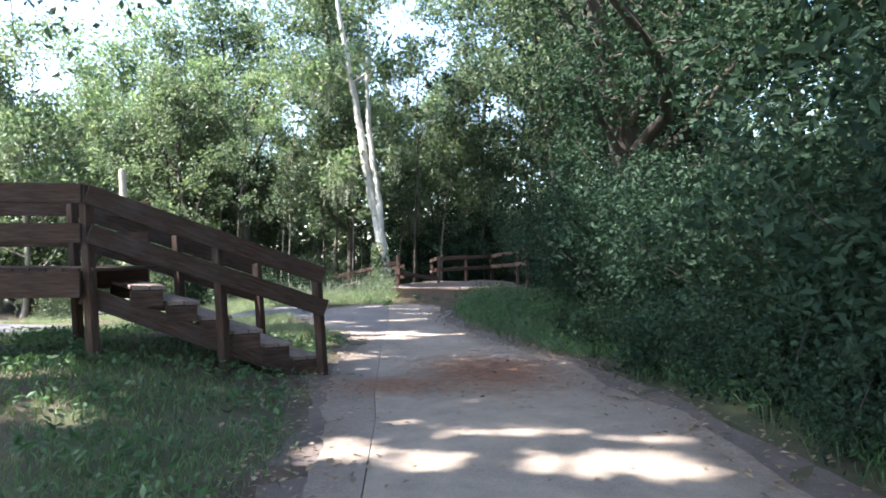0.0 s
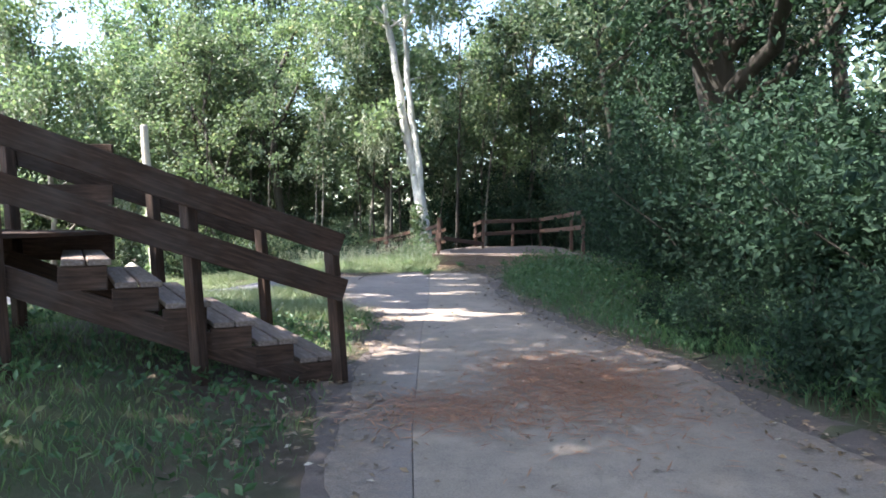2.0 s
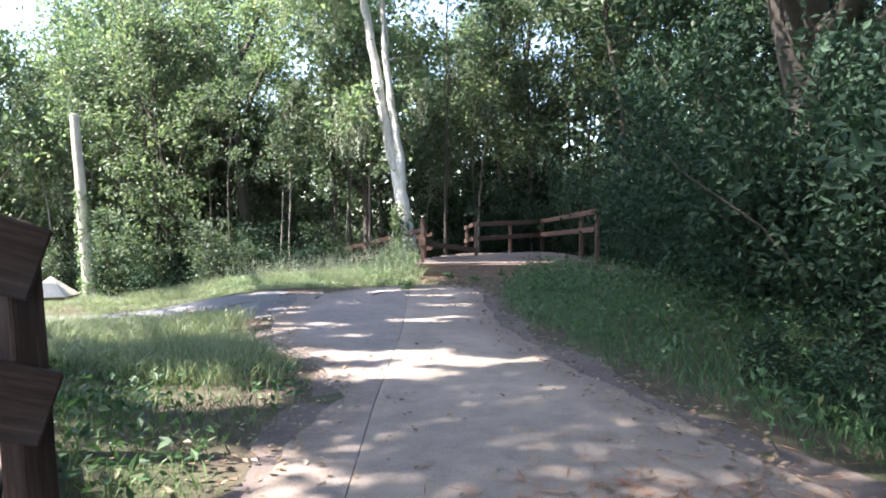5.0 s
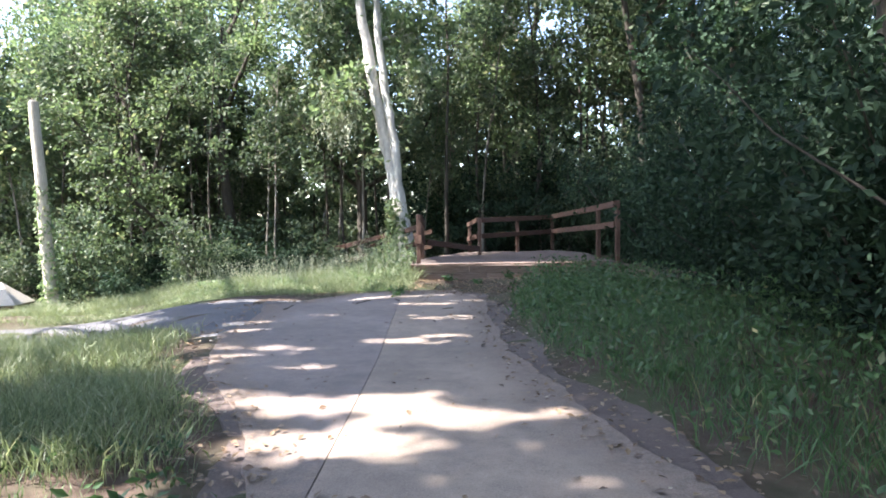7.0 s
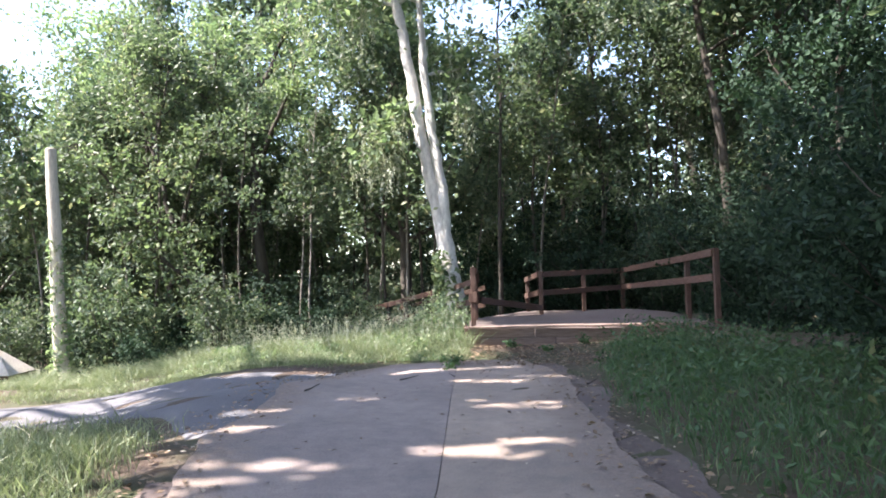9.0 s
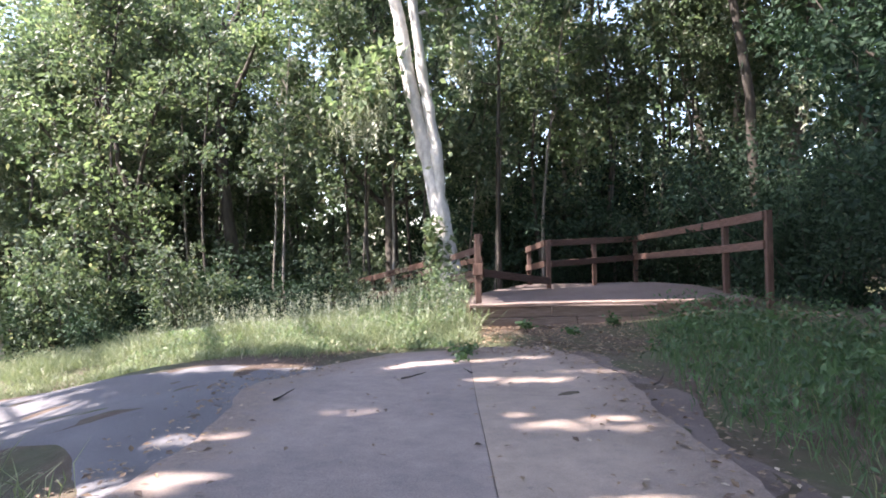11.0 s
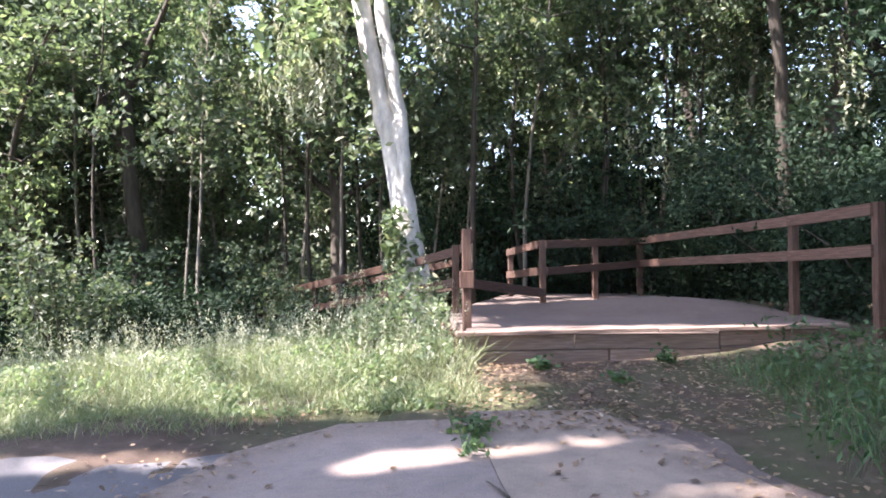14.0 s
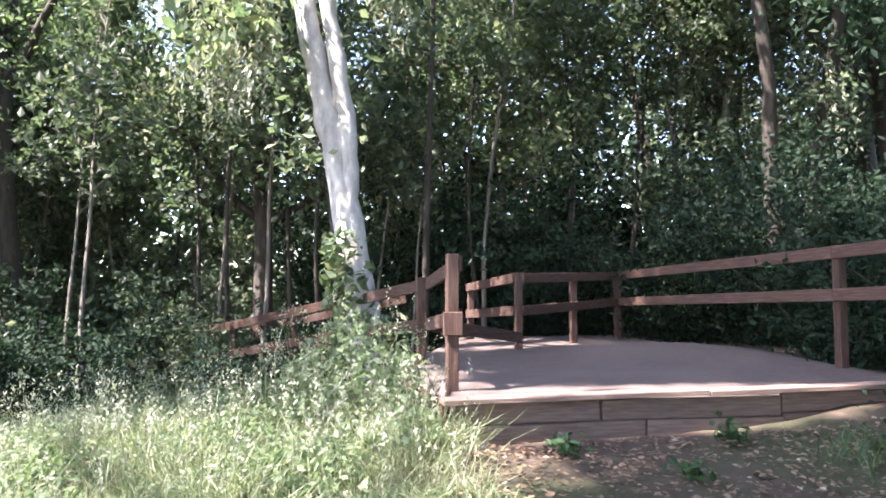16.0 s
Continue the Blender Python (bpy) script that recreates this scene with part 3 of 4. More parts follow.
def make_shrub(name, seed, height, wide, n_leaves, leaf_size, leaf_mat, stems=14):
    r = np.random.default_rng(seed)
    root = empty(name)
    pieces, tips = [], []
    for i in range(stems):
        ang = r.uniform(0, 6.28)
        st = curve_path(r, (0.15 * math.cos(ang), 0.15 * math.sin(ang), -0.1), (math.cos(ang) * wide / height * 0.8, math.sin(ang) * wide / height * 0.8, 1), height * r.uniform(0.55, 1.05), 7, 0.13)
        pieces.append(tube(st, 0.02 * (1 - 0.8 * np.linspace(0, 1, 8)), 4))
        for j in range(1, 8):
            for _ in range(2):
                tips.append(st[j] + r.normal(0, 0.16 * wide, 3))
    v, f = joined(pieces)
    array_mesh("stem", v, f, BARK_DARK, root, True)
    tips = np.array(tips)
    tips = tips[tips[:, 2] > 0.05]
    pts = clump_points(r, tips, wide * 0.12, max(4, n_leaves // len(tips)), 0.7)
    pts = pts[pts[:, 2] > 0.0]
    v, f = leaves(r, pts, leaf_size, 1.9)
    array_mesh("foliage", v, f, leaf_mat, root)
    return root


def put(thing, x, y, rz, s=1.0, first=False):
    m = pose(x, y, float(gz(x, y)) - 0.03, 0, 0, rz) @ Matrix.Scale(s, 4)
    if first:
        thing.matrix_world = m
        return thing
    ob = copy_thing(thing, m)
    ob.matrix_basis = m
    return ob


FOREST = [make_tree("broadleaf_tree", 11, 15, 0.2, 0.22, 3.2, 14500, 0.105, BARK_DARK, LEAF),
          make_tree("broadleaf_tree", 12, 13, 0.15, 0.15, 2.8, 14500, 0.105, BARK_GREY, LEAF, (0.08, 0.02), moss=34),
          make_tree("broadleaf_tree", 13, 17, 0.24, 0.3, 3.6, 14500, 0.11, BARK_DARK, LEAF, (-0.06, 0.05)),
          make_tree("broadleaf_tree", 14, 10, 0.11, 0.16, 2.8, 9000, 0.1, BARK_GREY, LEAF_LIGHT, (0.1, 0), moss=24),
          make_tree("broadleaf_tree", 15, 11, 0.12, 0.12, 2.6, 15000, 0.09, BARK_DARK, LEAF_SHADED)]
FOREST.append(make_tree("broadleaf_tree", 16, 17, 0.24, 0.54, 6.0, 10000, 0.17, BARK_DARK, LEAF, (0.04, 0), 16))
FOREST.append(make_tree("broadleaf_tree", 17, 18, 0.19, 0.55, 3.8, 8500, 0.15, BARK_DARK, LEAF, (-0.06, 0), 12))
for t in FOREST:
    tagged(t, "tall broadleaf tree with dense green crown", "tree", "woodland trees")
SAPLINGS = [make_tree("sapling", 18, 9, 0.045, 0.5, 1.2, 1300, 0.1, BARK_GREY, LEAF, (0.05, 0), 9, 6, 0.05), make_tree("sapling", 19, 11, 0.06, 0.55, 1.3, 1300, 0.1, BARK_DARK, LEAF, (-0.07, 0.02), 9, 6, 0.06)]
for t in SAPLINGS:
    tagged(t, "slender bare-stemmed young woodland tree", "sapling", "woodland saplings")
SHRUBS = [make_shrub("shrub", 21, 2.4, 1.5, 9500, 0.05, LEAF_SHADED), make_shrub("shrub", 22, 3.2, 1.6, 10500, 0.054, LEAF_SHADED), make_shrub("shrub", 23, 1.5, 1.1, 5500, 0.045, LEAF_SHADED),
          make_shrub("shrub", 24, 2.8, 1.5, 7000, 0.068, LEAF)]
for t in SHRUBS:
    tagged(t, "dense green leafy shrub on the verge", "shrub", "verge shrubs")


def scatter():
    r = np.random.default_rng(5)
    used = set()

    def tree(k, x, y, s=1.0):
        put(FOREST[k], x, y, r.uniform(0, 360), s, k not in used)
        used.add(k)
    # behind the deck and to the left, row behind row
    for i in range(13):
        x = -16 + i * 2.3
        tree((3, 1, 3, 3, 1, 0, 1, 3, 1, 1, 0, 2, 4)[i], x + r.uniform(-0.8, 0.8), 33 + r.uniform(-1, 2) + (2.0 if -3 < x < 3 else 0) + (3.2 if x < -6.5 else 0), r.uniform(0.85, 1.15))
    for i in range(7):
        tree((6, 6, 3, 6)[i % 4], -11 + i * 4.3 + r.uniform(-1, 1), 39 + r.uniform(-1.5, 2), r.uniform(0.95, 1.25))
    for i in range(4):
        tree(3, -27 + i * 4.2 + r.uniform(-1, 1), 38 + r.uniform(-1.5, 2), r.uniform(1.0, 1.4))
    # left of the side road
    for x, y, k, s in ((-15.5, 34.5, 1, 1.15), (-20, 32, 3, 1.4), (-23, 35, 1, 1.25), (-17.5, 40, 3, 1.75), (-22.5, 42, 3, 1.7), (-28, 37, 3, 1.6), (-13, 42, 3, 1.7)):
        tree(k, x, y, s)
    # right of the lane; the high k = 5 crowns are added above the view for shade
    for x, y, k, s in ((9.5, 9, 5, 1.0), (7.6, 12.2, 4, 1.0), (6.0, 8.0, 4, 0.95), (5.2, 4.8, 4, 0.9), (8.4, 15.5, 4, 1.05), (6.6, 19.0, 4, 0.95), (8.2, 18.0, 5, 0.9), (10.5, 14, 2, 1.0), (8.6, 22.5, 1, 1.0), (5.3, 30.4, 6, 0.85), (6.2, 30.9, 6, 0.95), (5.6, 6.2, 5, 1.0), (5.2, 0.8, 5, 1.0), (6.8, 26.5, 4, 1.1), (10.5, 26, 6, 1.0), (8.5, 31, 2, 1.0), (8.0, -3, 5, 0.95)):
        tree(k, x, y, s)
    # behind the start
    for x, y, k, s in ((-7, -9, 6, 1.0), (0, -13, 6, 1.0), (6, -10, 6, 1.0), (-13, -6, 5, 0.9)):
        tree(k, x, y, s)
    for i in range(44):
        x = -17 + i * 0.53 + r.uniform(-0.4, 0.4)
        y = 30.3 + r.uniform(-0.6, 2.6) + (1.2 if -3.5 < x < 4.5 else 0)
        if x > -6.5 and y < 31:
            y += 1.6
        if x < -7 and i % 3:
            y += 4.5
        put(SAPLINGS[i % 2], x, y, r.uniform(0, 360), r.uniform(0.8, 1.25), i < 2)
    used2 = set()

    def shrub(k, x, y, s=1.0):
        put(SHRUBS[k], x, y, r.uniform(0, 360), s, k not in used2)
        used2.add(k)
    for i in range(26):
        y = 1.5 + i * 0.85
        off = np.interp(y, [0, 9, 14, 19, 24], [4.3, 3.7, 3.3, 3.9, 5.2])
        shrub((0, 1, 1, 0)[i % 4], off + r.uniform(0.0, 0.6), y, r.uniform(0.8, 1.1))
        if i % 4:
            continue
        shrub(1, off + 1.7 + r.uniform(-0.3, 0.5), y + 0.4, r.uniform(0.85, 1.08))
    for i in range(14):
        y = 1 + i * 0.8
        shrub(2, np.interp(y, [0, 9, 13], [2.75, 2.3, 1.95]) + r.uniform(0, 0.4), y, r.uniform(0.4, 0.75))
    for i in range(18):
        shrub((3, 2, 0)[i % 3], -17 + i * 1.3 + r.uniform(-0.5, 0.5), 30.5 + r.uniform(-1.0, 1.5) + (2.5 if i > 10 else 0), r.uniform(0.8, 1.3))
    for i in range(6):
        shrub((3, 2, 3)[i % 3], -20 + i * 5.5 + r.uniform(-1, 1), 36 + r.uniform(-1.5, 1.5), r.uniform(1.0, 1.6))
    for x, y, s in ((4.6, 25.5, 1.1), (4.4, 27.5, 1.0), (3.6, 31.5, 1.0), (1.5, 32.5, 1.1), (5.0, 29.5, 1.2), (0.0, 35.0, 1.7), (2.6, 35.4, 1.8), (4.6, 33.6, 1.6), (-2.4, 36.0, 1.7)):
        shrub(1, x, y, s)


scatter()

# high canopy added out of view west of the lane for shade, each tree grown for its own place
for seed, x, y, sc, wide, count in ((81, -7.5, -2.5, 1.0, 6, 17000), (82, -10.6, 2.0, 1.0, 6.2, 19000), (83, -11.2, 7.6, 1.0, 6.2, 19000), (84, -12.3, 12.8, 1.0, 6.4, 19000), (85, -13.1, 16.3, 0.95, 6.0, 15000),
                                        (86, -15.2, 16.0, 1.6, 5.2, 17000), (87, -11.9, 14.6, 1.2, 6.0, 15000), (88, -17.3, 22.1, 1.7, 4.6, 14000)):
    t = make_tree("canopy_tree", seed, 17, 0.24, 0.54, wide, count, 0.16, BARK_DARK, LEAF, (0.05, 0), 17, trunk_wander=0.04,
                  place=pose(x, y, float(gz(x, y)), 0, 0, 0) @ Matrix.Scale(sc, 4))
    tagged(t, "unseen tall tree with a high spreading green canopy, added for shade", "tree", "canopy trees")


# the pale leaning tree with two stems
def build_pale_tree():
    r = np.random.default_rng(31)
    root = tagged(empty("pale_tree", -2.5, 28.5, 0), "tall pale-barked twin-stemmed leaning tree hung with moss", "tree")
    a = np.array([(0.3, 0, -0.9), (0.16, 0, 0.5), (0.07, 0, 1.13), (-0.22, 0.03, 2.7), (-0.46, 0.06, 3.85), (-0.66, 0.1, 4.7), (-0.83, 0.12, 5.57), (-1.03, 0.15, 6.9), (-1.4, 0.3, 9.0), (-1.9, 0.4, 11.5), (-2.5, 0.5, 15)])
    b = np.array([(-0.12, -0.06, 2.4), (-0.1, -0.1, 3.15), (-0.24, -0.12, 4.1), (-0.38, -0.08, 4.9), (-0.49, 0.0, 5.6), (-0.64, 0.1, 6.86), (-0.75, 0.2, 9), (-0.7, 0.3, 12)])
    wood_pieces = []
    for line, rad in ((a, [0.32, 0.26, 0.23, 0.205, 0.19, 0.175, 0.165, 0.15, 0.13, 0.09, 0.03]), (b, [0.1, 0.13, 0.13, 0.125, 0.12, 0.11, 0.08, 0.03])):
        u = np.linspace(0, len(line) - 1, 34)
        path = np.stack([np.interp(u, np.arange(len(line)), line[:, c]) for c in range(3)], 1)
        path[1:-1] = (path[:-2] + 2 * path[1:-1] + path[2:]) / 4
        thick = np.interp(u, np.arange(len(line)), rad) * (1 + 0.06 * np.sin(u * 5.1) + 0.05 * np.sin(u * 9.7 + 1))
        wood_pieces.append(tube(path + r.normal(0, 0.012, path.shape), thick, 14))
    pieces = wood_pieces
    tips = []
    for i in range(12):
        o = a[7 + i % 4] if i % 2 else b[5 + i % 3]
        limb = curve_path(r, o, (math.cos(i * 2.4), math.sin(i * 2.4), 0.5), r.uniform(1.6, 3.4), 6, 0.2, 0.03)
        pieces.append(tube(limb, 0.06 * (1 - 0.85 * np.linspace(0, 1, 7)), 6))
        tips += [limb[k] + r.normal(0, 0.4, 3) for k in (2, 3, 4, 5, 6, 6, 5)]
    v, f = joined(pieces)
    array_mesh("trunk", v, f, BARK_PALE, root, True)
    low = np.array([(-1.5, -0.4, 4.9), (-1.9, -0.3, 5.4), (-1.3, -0.4, 5.8), (-2.0, -0.2, 4.7), (0.5, -0.2, 6.0)])
    v, f = leaves(r, np.concatenate([clump_points(r, np.array(tips), 0.42, 70), clump_points(r, low, 0.3, 90)]), 0.14)
    array_mesh("crown", v, f, LEAF_LIGHT, root)
    # moss hangs in strands from the limbs
    hang = []
    for t in tips[::3] + list(low) * 2:
        for _ in range(9):
            o = np.array(t) + r.normal(0, 0.22, 3)
            n = int(r.uniform(8, 26))
            hang.append(o + np.stack([r.normal(0, 0.03, n), r.normal(0, 0.03, n), -np.arange(n) * 0.055], 1))
    v, f = leaves(r, np.concatenate(hang), 0.05, 2.6, 0.0, 2.5)
    array_mesh("hanging_moss", v, f, MOSS, root)
    z = r.uniform(0.2, 2.1, 420)
    ang = r.uniform(0, 6.28, 420)
    c = np.stack([0.12 - 0.17 * z + np.cos(ang) * r.uniform(0.2, 0.42, 420) * (1.2 - 0.2 * z), np.sin(ang) * 0.35, z], 1)
    v, f = leaves(r, c, 0.13)
    array_mesh("ivy", v, f, LEAF_LIGHT, root)


build_pale_tree()


def build_limb_tree():
    """The old dark tree whose limbs reach over the lane."""
    r = np.random.default_rng(41)
    root = tagged(empty("old_tree", 4.7, 15.6, 0.35), "old dark tree with thick forked limbs over the lane", "tree")
    trunk = np.array([(0.3, 0.2, -0.5), (0.1, 0.1, 1.5), (-0.3, 0, 3.0), (-0.6, -0.1, 4.2), (-1.0, -0.3, 5.6), (-1.3, -0.2, 7.5), (-1.6, 0.2, 10)])
    pieces = [tube(trunk, [0.5, 0.4, 0.37, 0.36, 0.27, 0.2, 0.1], 12)]
    tips = []
    for pts, rad in (([(-0.5, -0.1, 4.0), (0.1, -0.8, 5.2), (0.5, -1.4, 6.8), (0.6, -2, 9)], 0.22), ([(-0.4, 0, 3.4), (0.0, -1.5, 4.0), (-0.6, -3.2, 4.5), (-1.7, -5.0, 5.0), (-3.0, -6.0, 5.7)], 0.17),
                     ([(0.1, 0.0, 2.6), (-0.9, -0.8, 3.6), (-1.6, -1.2, 4.5), (-2.1, -1.4, 5.4)], 0.09), ([(-0.2, 0, 3.0), (1.2, -1.0, 4.6), (2.0, -2.5, 6.2)], 0.14)):
        pts = np.array(pts, float)
        u = np.linspace(0, len(pts) - 1, 12)
        path = np.stack([np.interp(u, np.arange(len(pts)), pts[:, c]) for c in range(3)], 1) + r.normal(0, 0.04, (12, 3))
        pieces.append(tube(path, rad * (1 - 0.6 * np.linspace(0, 1, 12)), 9))
        for k in range(5, 12, 2):
            tw = curve_path(r, path[k], r.normal(0, 1, 3) + (0, 0, 0.4), 1.6, 4, 0.25)
            pieces.append(tube(tw, [0.04, 0.03, 0.02, 0.012, 0.005], 5))
            tips += [tw[2], tw[3], tw[4]]
    for i in range(30):
        tw = curve_path(r, trunk[4 + i % 3], r.normal(0, 1, 3) + (0, 0, 0.4), 3.2, 5, 0.25)
        pieces.append(tube(tw, [0.06, 0.05, 0.035, 0.02, 0.012, 0.005], 5))
        tips += [tw[3], tw[4], tw[5]]
    v, f = joined(pieces)
    array_mesh("trunk", v, f, BARK_DARK, root, True)
    # the crown takes the leaf colour with the shade put in
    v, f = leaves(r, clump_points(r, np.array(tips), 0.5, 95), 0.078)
    array_mesh("crown", v, f, LEAF_SHADED, root)


build_limb_tree()


def build_lean_tree(seed, base, line, radii, fork, leaf_n):
    """A slim dark tree that leans away and forks, with leafy sprays along its limbs."""
    r = np.random.default_rng(seed)
    x, y = base
    root = tagged(empty("leaning_tree", x, y, float(gz(x, y))), "slender dark leaning tree with forked limbs", "tree", "leaning trees")
    line = np.array(line, float)
    u = np.linspace(0, len(line) - 1, 20)
    path = np.stack([np.interp(u, np.arange(len(line)), line[:, c]) for c in range(3)], 1) + r.normal(0, 0.02, (20, 3))
    pieces, tips = [tube(path, np.interp(u, np.arange(len(line)), radii), 10)], []
    for k, (dx, dy, dz), length in fork:
        limb = curve_path(r, path[k], (dx, dy, dz), length, 8, 0.1, 0.04)
        pieces.append(tube(limb, radii[1] * 0.6 * (1 - 0.8 * np.linspace(0, 1, 9)), 8))
        for j in range(3, 9):
            for _ in range(3):
                tw = curve_path(r, limb[j], r.normal(0, 1, 3) + (0, 0, 0.15), r.uniform(0.7, 1.5), 4, 0.25)
                pieces.append(tube(tw, [0.02, 0.016, 0.012, 0.008, 0.004], 4))
                tips += [tw[2], tw[3], tw[4]]
    v, f = joined(pieces)
    array_mesh("trunk", v, f, BARK_DARK, root, True)
    v, f = leaves(r, clump_points(r, np.array(tips), 0.28, max(3, leaf_n // len(tips))), 0.105)
    array_mesh("crown", v, f, LEAF_LIGHT, root)


build_lean_tree(101, (-9.9, 31.3), [(0, 0, -0.4), (-0.35, 0, 1.2), (-1.1, 0.1, 2.8), (-2.1, 0.2, 5.0), (-2.9, 0.3, 8.0)], [0.17, 0.13, 0.11, 0.09, 0.04],
                [(9, (-0.8, -0.6, 0.7), 3.4), (13, (0.7, -0.4, 0.9), 3.6), (16, (-0.6, 0.5, 1.0), 3.4), (18, (0.4, 0.2, 1), 3.0)], 3800)
build_lean_tree(102, (-11.4, 32.0), [(0, 0, -0.4), (-0.5, 0, 1.4), (-1.2, 0, 3.4), (-1.7, 0.2, 6.0), (-2.0, 0.3, 9.0)], [0.16, 0.13, 0.11, 0.09, 0.04],
                [(8, (0.9, -0.6, 0.6), 2.8), (12, (-0.9, -0.5, 0.8), 3.6), (15, (0.8, 0.3, 1.0), 3.4), (18, (-0.3, -0.3, 1), 3.0)], 3800)
build_lean_tree(103, (-9.5, 33.5), [(0, 0, -0.4), (-0.15, 0, 3.0), (-0.45, 0, 5.6), (-0.5, 0.1, 7.6), (-0.35, 0.2, 10.5)], [0.24, 0.2, 0.18, 0.14, 0.06],
                [(9, (-0.62, 0.0, 1.0), 6.0), (13, (0.7, -0.3, 1.0), 4.0), (15, (-0.8, -0.5, 0.8), 4.0), (18, (0.3, 0.4, 1), 3.6)], 5200)


def build_low_fence():
    """Low dark timber rails in the hollow beyond the side road."""
    fence = tagged(empty("low_fence"), "low dark weathered timber rail fence under the trees", "fence")
    xs = np.linspace(-20, -10.6, 7)
    tops = [Vector((x, 32.6 + 0.35 * math.sin(x), float(gz(x, 32.6)) + 0.62)) for x in xs]
    for p in tops:
        beam("post", p - Vector((0, 0, 0.9)), p + Vector((0, 0, 0.04)), 0.11, 0.11, WOOD_BROWN, fence)
    for p, q in zip(tops, tops[1:]):
        for drop in (0.06, 0.38):
            beam("rail", p - Vector((0, 0.07, drop)), q - Vector((0, 0.07, drop)), 0.05, 0.14, WOOD_BROWN, fence)


build_low_fence()


def build_pole():
    r = np.random.default_rng(51)
    g = float(gz(-12.5, 27.0))
    root = tagged(empty("pole", -12.5, 27.0, g), "pale weathered pole overgrown with creeper at its foot", "pole")
    zs = np.linspace(-0.4, 6.25, 24)
    v, f = tube(np.stack([-0.062 * zs + 0.012 * np.sin(zs * 2), 0 * zs, zs], 1), 0.19 - 0.009 * zs, 14)
    array_mesh("shaft", v, f, POST_GREY, root, True)
    bm = bmesh.new()
    bmesh.ops.create_cone(bm, cap_ends=True, segments=14, radius1=0.13, radius2=0.09, depth=0.05, matrix=Matrix.Translation((-0.388, 0, 6.27)))
    part("top", bm, POST_GREY, root)
    n = 800
    z = r.uniform(0, 1, n) ** 1.5 * 3.9
    ang = r.uniform(0, 6.28, n)
    k = r.uniform(0.17, 0.3, n) * (1.15 - 0.4 * z / 3.9)
    v, f = leaves(r, np.stack([-0.062 * z + np.cos(ang) * k, np.sin(ang) * k, z], 1), 0.085)
    array_mesh("creeper", v, f, LEAF_LIGHT, root)


build_pole()


def build_far_woods():
    r = np.random.default_rng(71)
    n = 36000
    u = r.uniform(0, 1, n)
    ang = radians(-80) + u * radians(165)
    rad = r.uniform(44, 56, n)
    top = 9.5 + 3.5 * smooth(0.35, 0.55, u) + 2 * np.sin(u * 60) + 2 * np.sin(u * 143)
    z = r.random(n) ** 1.25 * top - 1
    v, f = leaves(r, np.stack([np.sin(ang) * rad, np.cos(ang) * rad, z], 1), 0.55, 1.5)
    tagged(array_mesh("far_woods", v, f, LEAF), "distant dense green woodland", "woods", kind="stuff")


build_far_woods()


def build_kiosk():
    """A low pale pyramid roof on a brown post, down beside the side road."""
    x, y = -11.85, 24.0
    g = float(gz(x, y))
    root = tagged(empty("small_shelter", x, y, g, 12), "low pale pyramid roof on a brown timber post", "shelter")
    bm = bmesh.new()
    bmesh.ops.create_cone(bm, cap_ends=True, segments=4, radius1=0.8, radius2=0.05, depth=0.52, matrix=Matrix.Translation((0, 0, 0.6)) @ Matrix.Rotation(radians(45), 4, "Z"))
    bmesh.ops.bevel(bm, geom=bm.edges[:], offset=0.015, segments=1, affect="EDGES")
    part("roof", bm, POST_GREY, root)
    beam("post", (0, 0, -0.2), (0, 0, 0.42), 0.12, 0.12, WOOD_BROWN, root)
    for a, b in (((-0.52, -0.52), (0.52, -0.52)), ((-0.52, 0.52), (0.52, 0.52))):
        beam("eave_board", (*a, 0.3), (*b, 0.3), 0.04, 0.1, WOOD_BROWN, root)
    stub = tagged(empty("marker_post", -8.6, 18.6, float(gz(-8.6, 18.6)), 0), "short dark leaning timber stake in the verge", "post")
    beam("stake", (0, 0, -0.15), (-0.14, 0, 0.42), 0.09, 0.09, WOOD_BROWN, stub)


build_kiosk()


# ---------------------------------------------------------------- grass and small growth
def blades(r, xy, height, width, lean=0.35):
    n = len(xy)
    base = np.column_stack([xy, gz(xy[:, 0], xy[:, 1]) - 0.01])
    h = height * r.uniform(0.45, 1.3, n)
    ang = r.uniform(0, 6.28, n)
    side = np.stack([np.cos(ang), np.sin(ang), 0 * ang], 1) * (width * r.uniform(0.7, 1.3, n))[:, None]
    tilt = np.column_stack([r.normal(0, lean, (n, 2)), np.ones(n)])
    mid = base + tilt * (h * 0.55)[:, None]
    top = base + tilt * h[:, None] + np.column_stack([r.normal(0, lean, (n, 2)) * h[:, None] * 0.7, -0.1 * h])
    v = np.stack([base, mid + side, top, mid - side], 1).reshape(-1, 3)
    return v, np.arange(4 * n).reshape(n, 4)


def field(r, n, x0, x1, y0, y1, keep):
    xy = np.column_stack([r.uniform(x0, x1, n), r.uniform(y0, y1, n)])
    return xy[keep(xy[:, 0], xy[:, 1])]


def patchy(x, y, k=1.0):
    return 0.5 + 0.25 * (np.sin(x * 2.1 * k + y * 1.3 * k) + np.sin(y * 2.7 * k - x * 1.1 * k + 2))


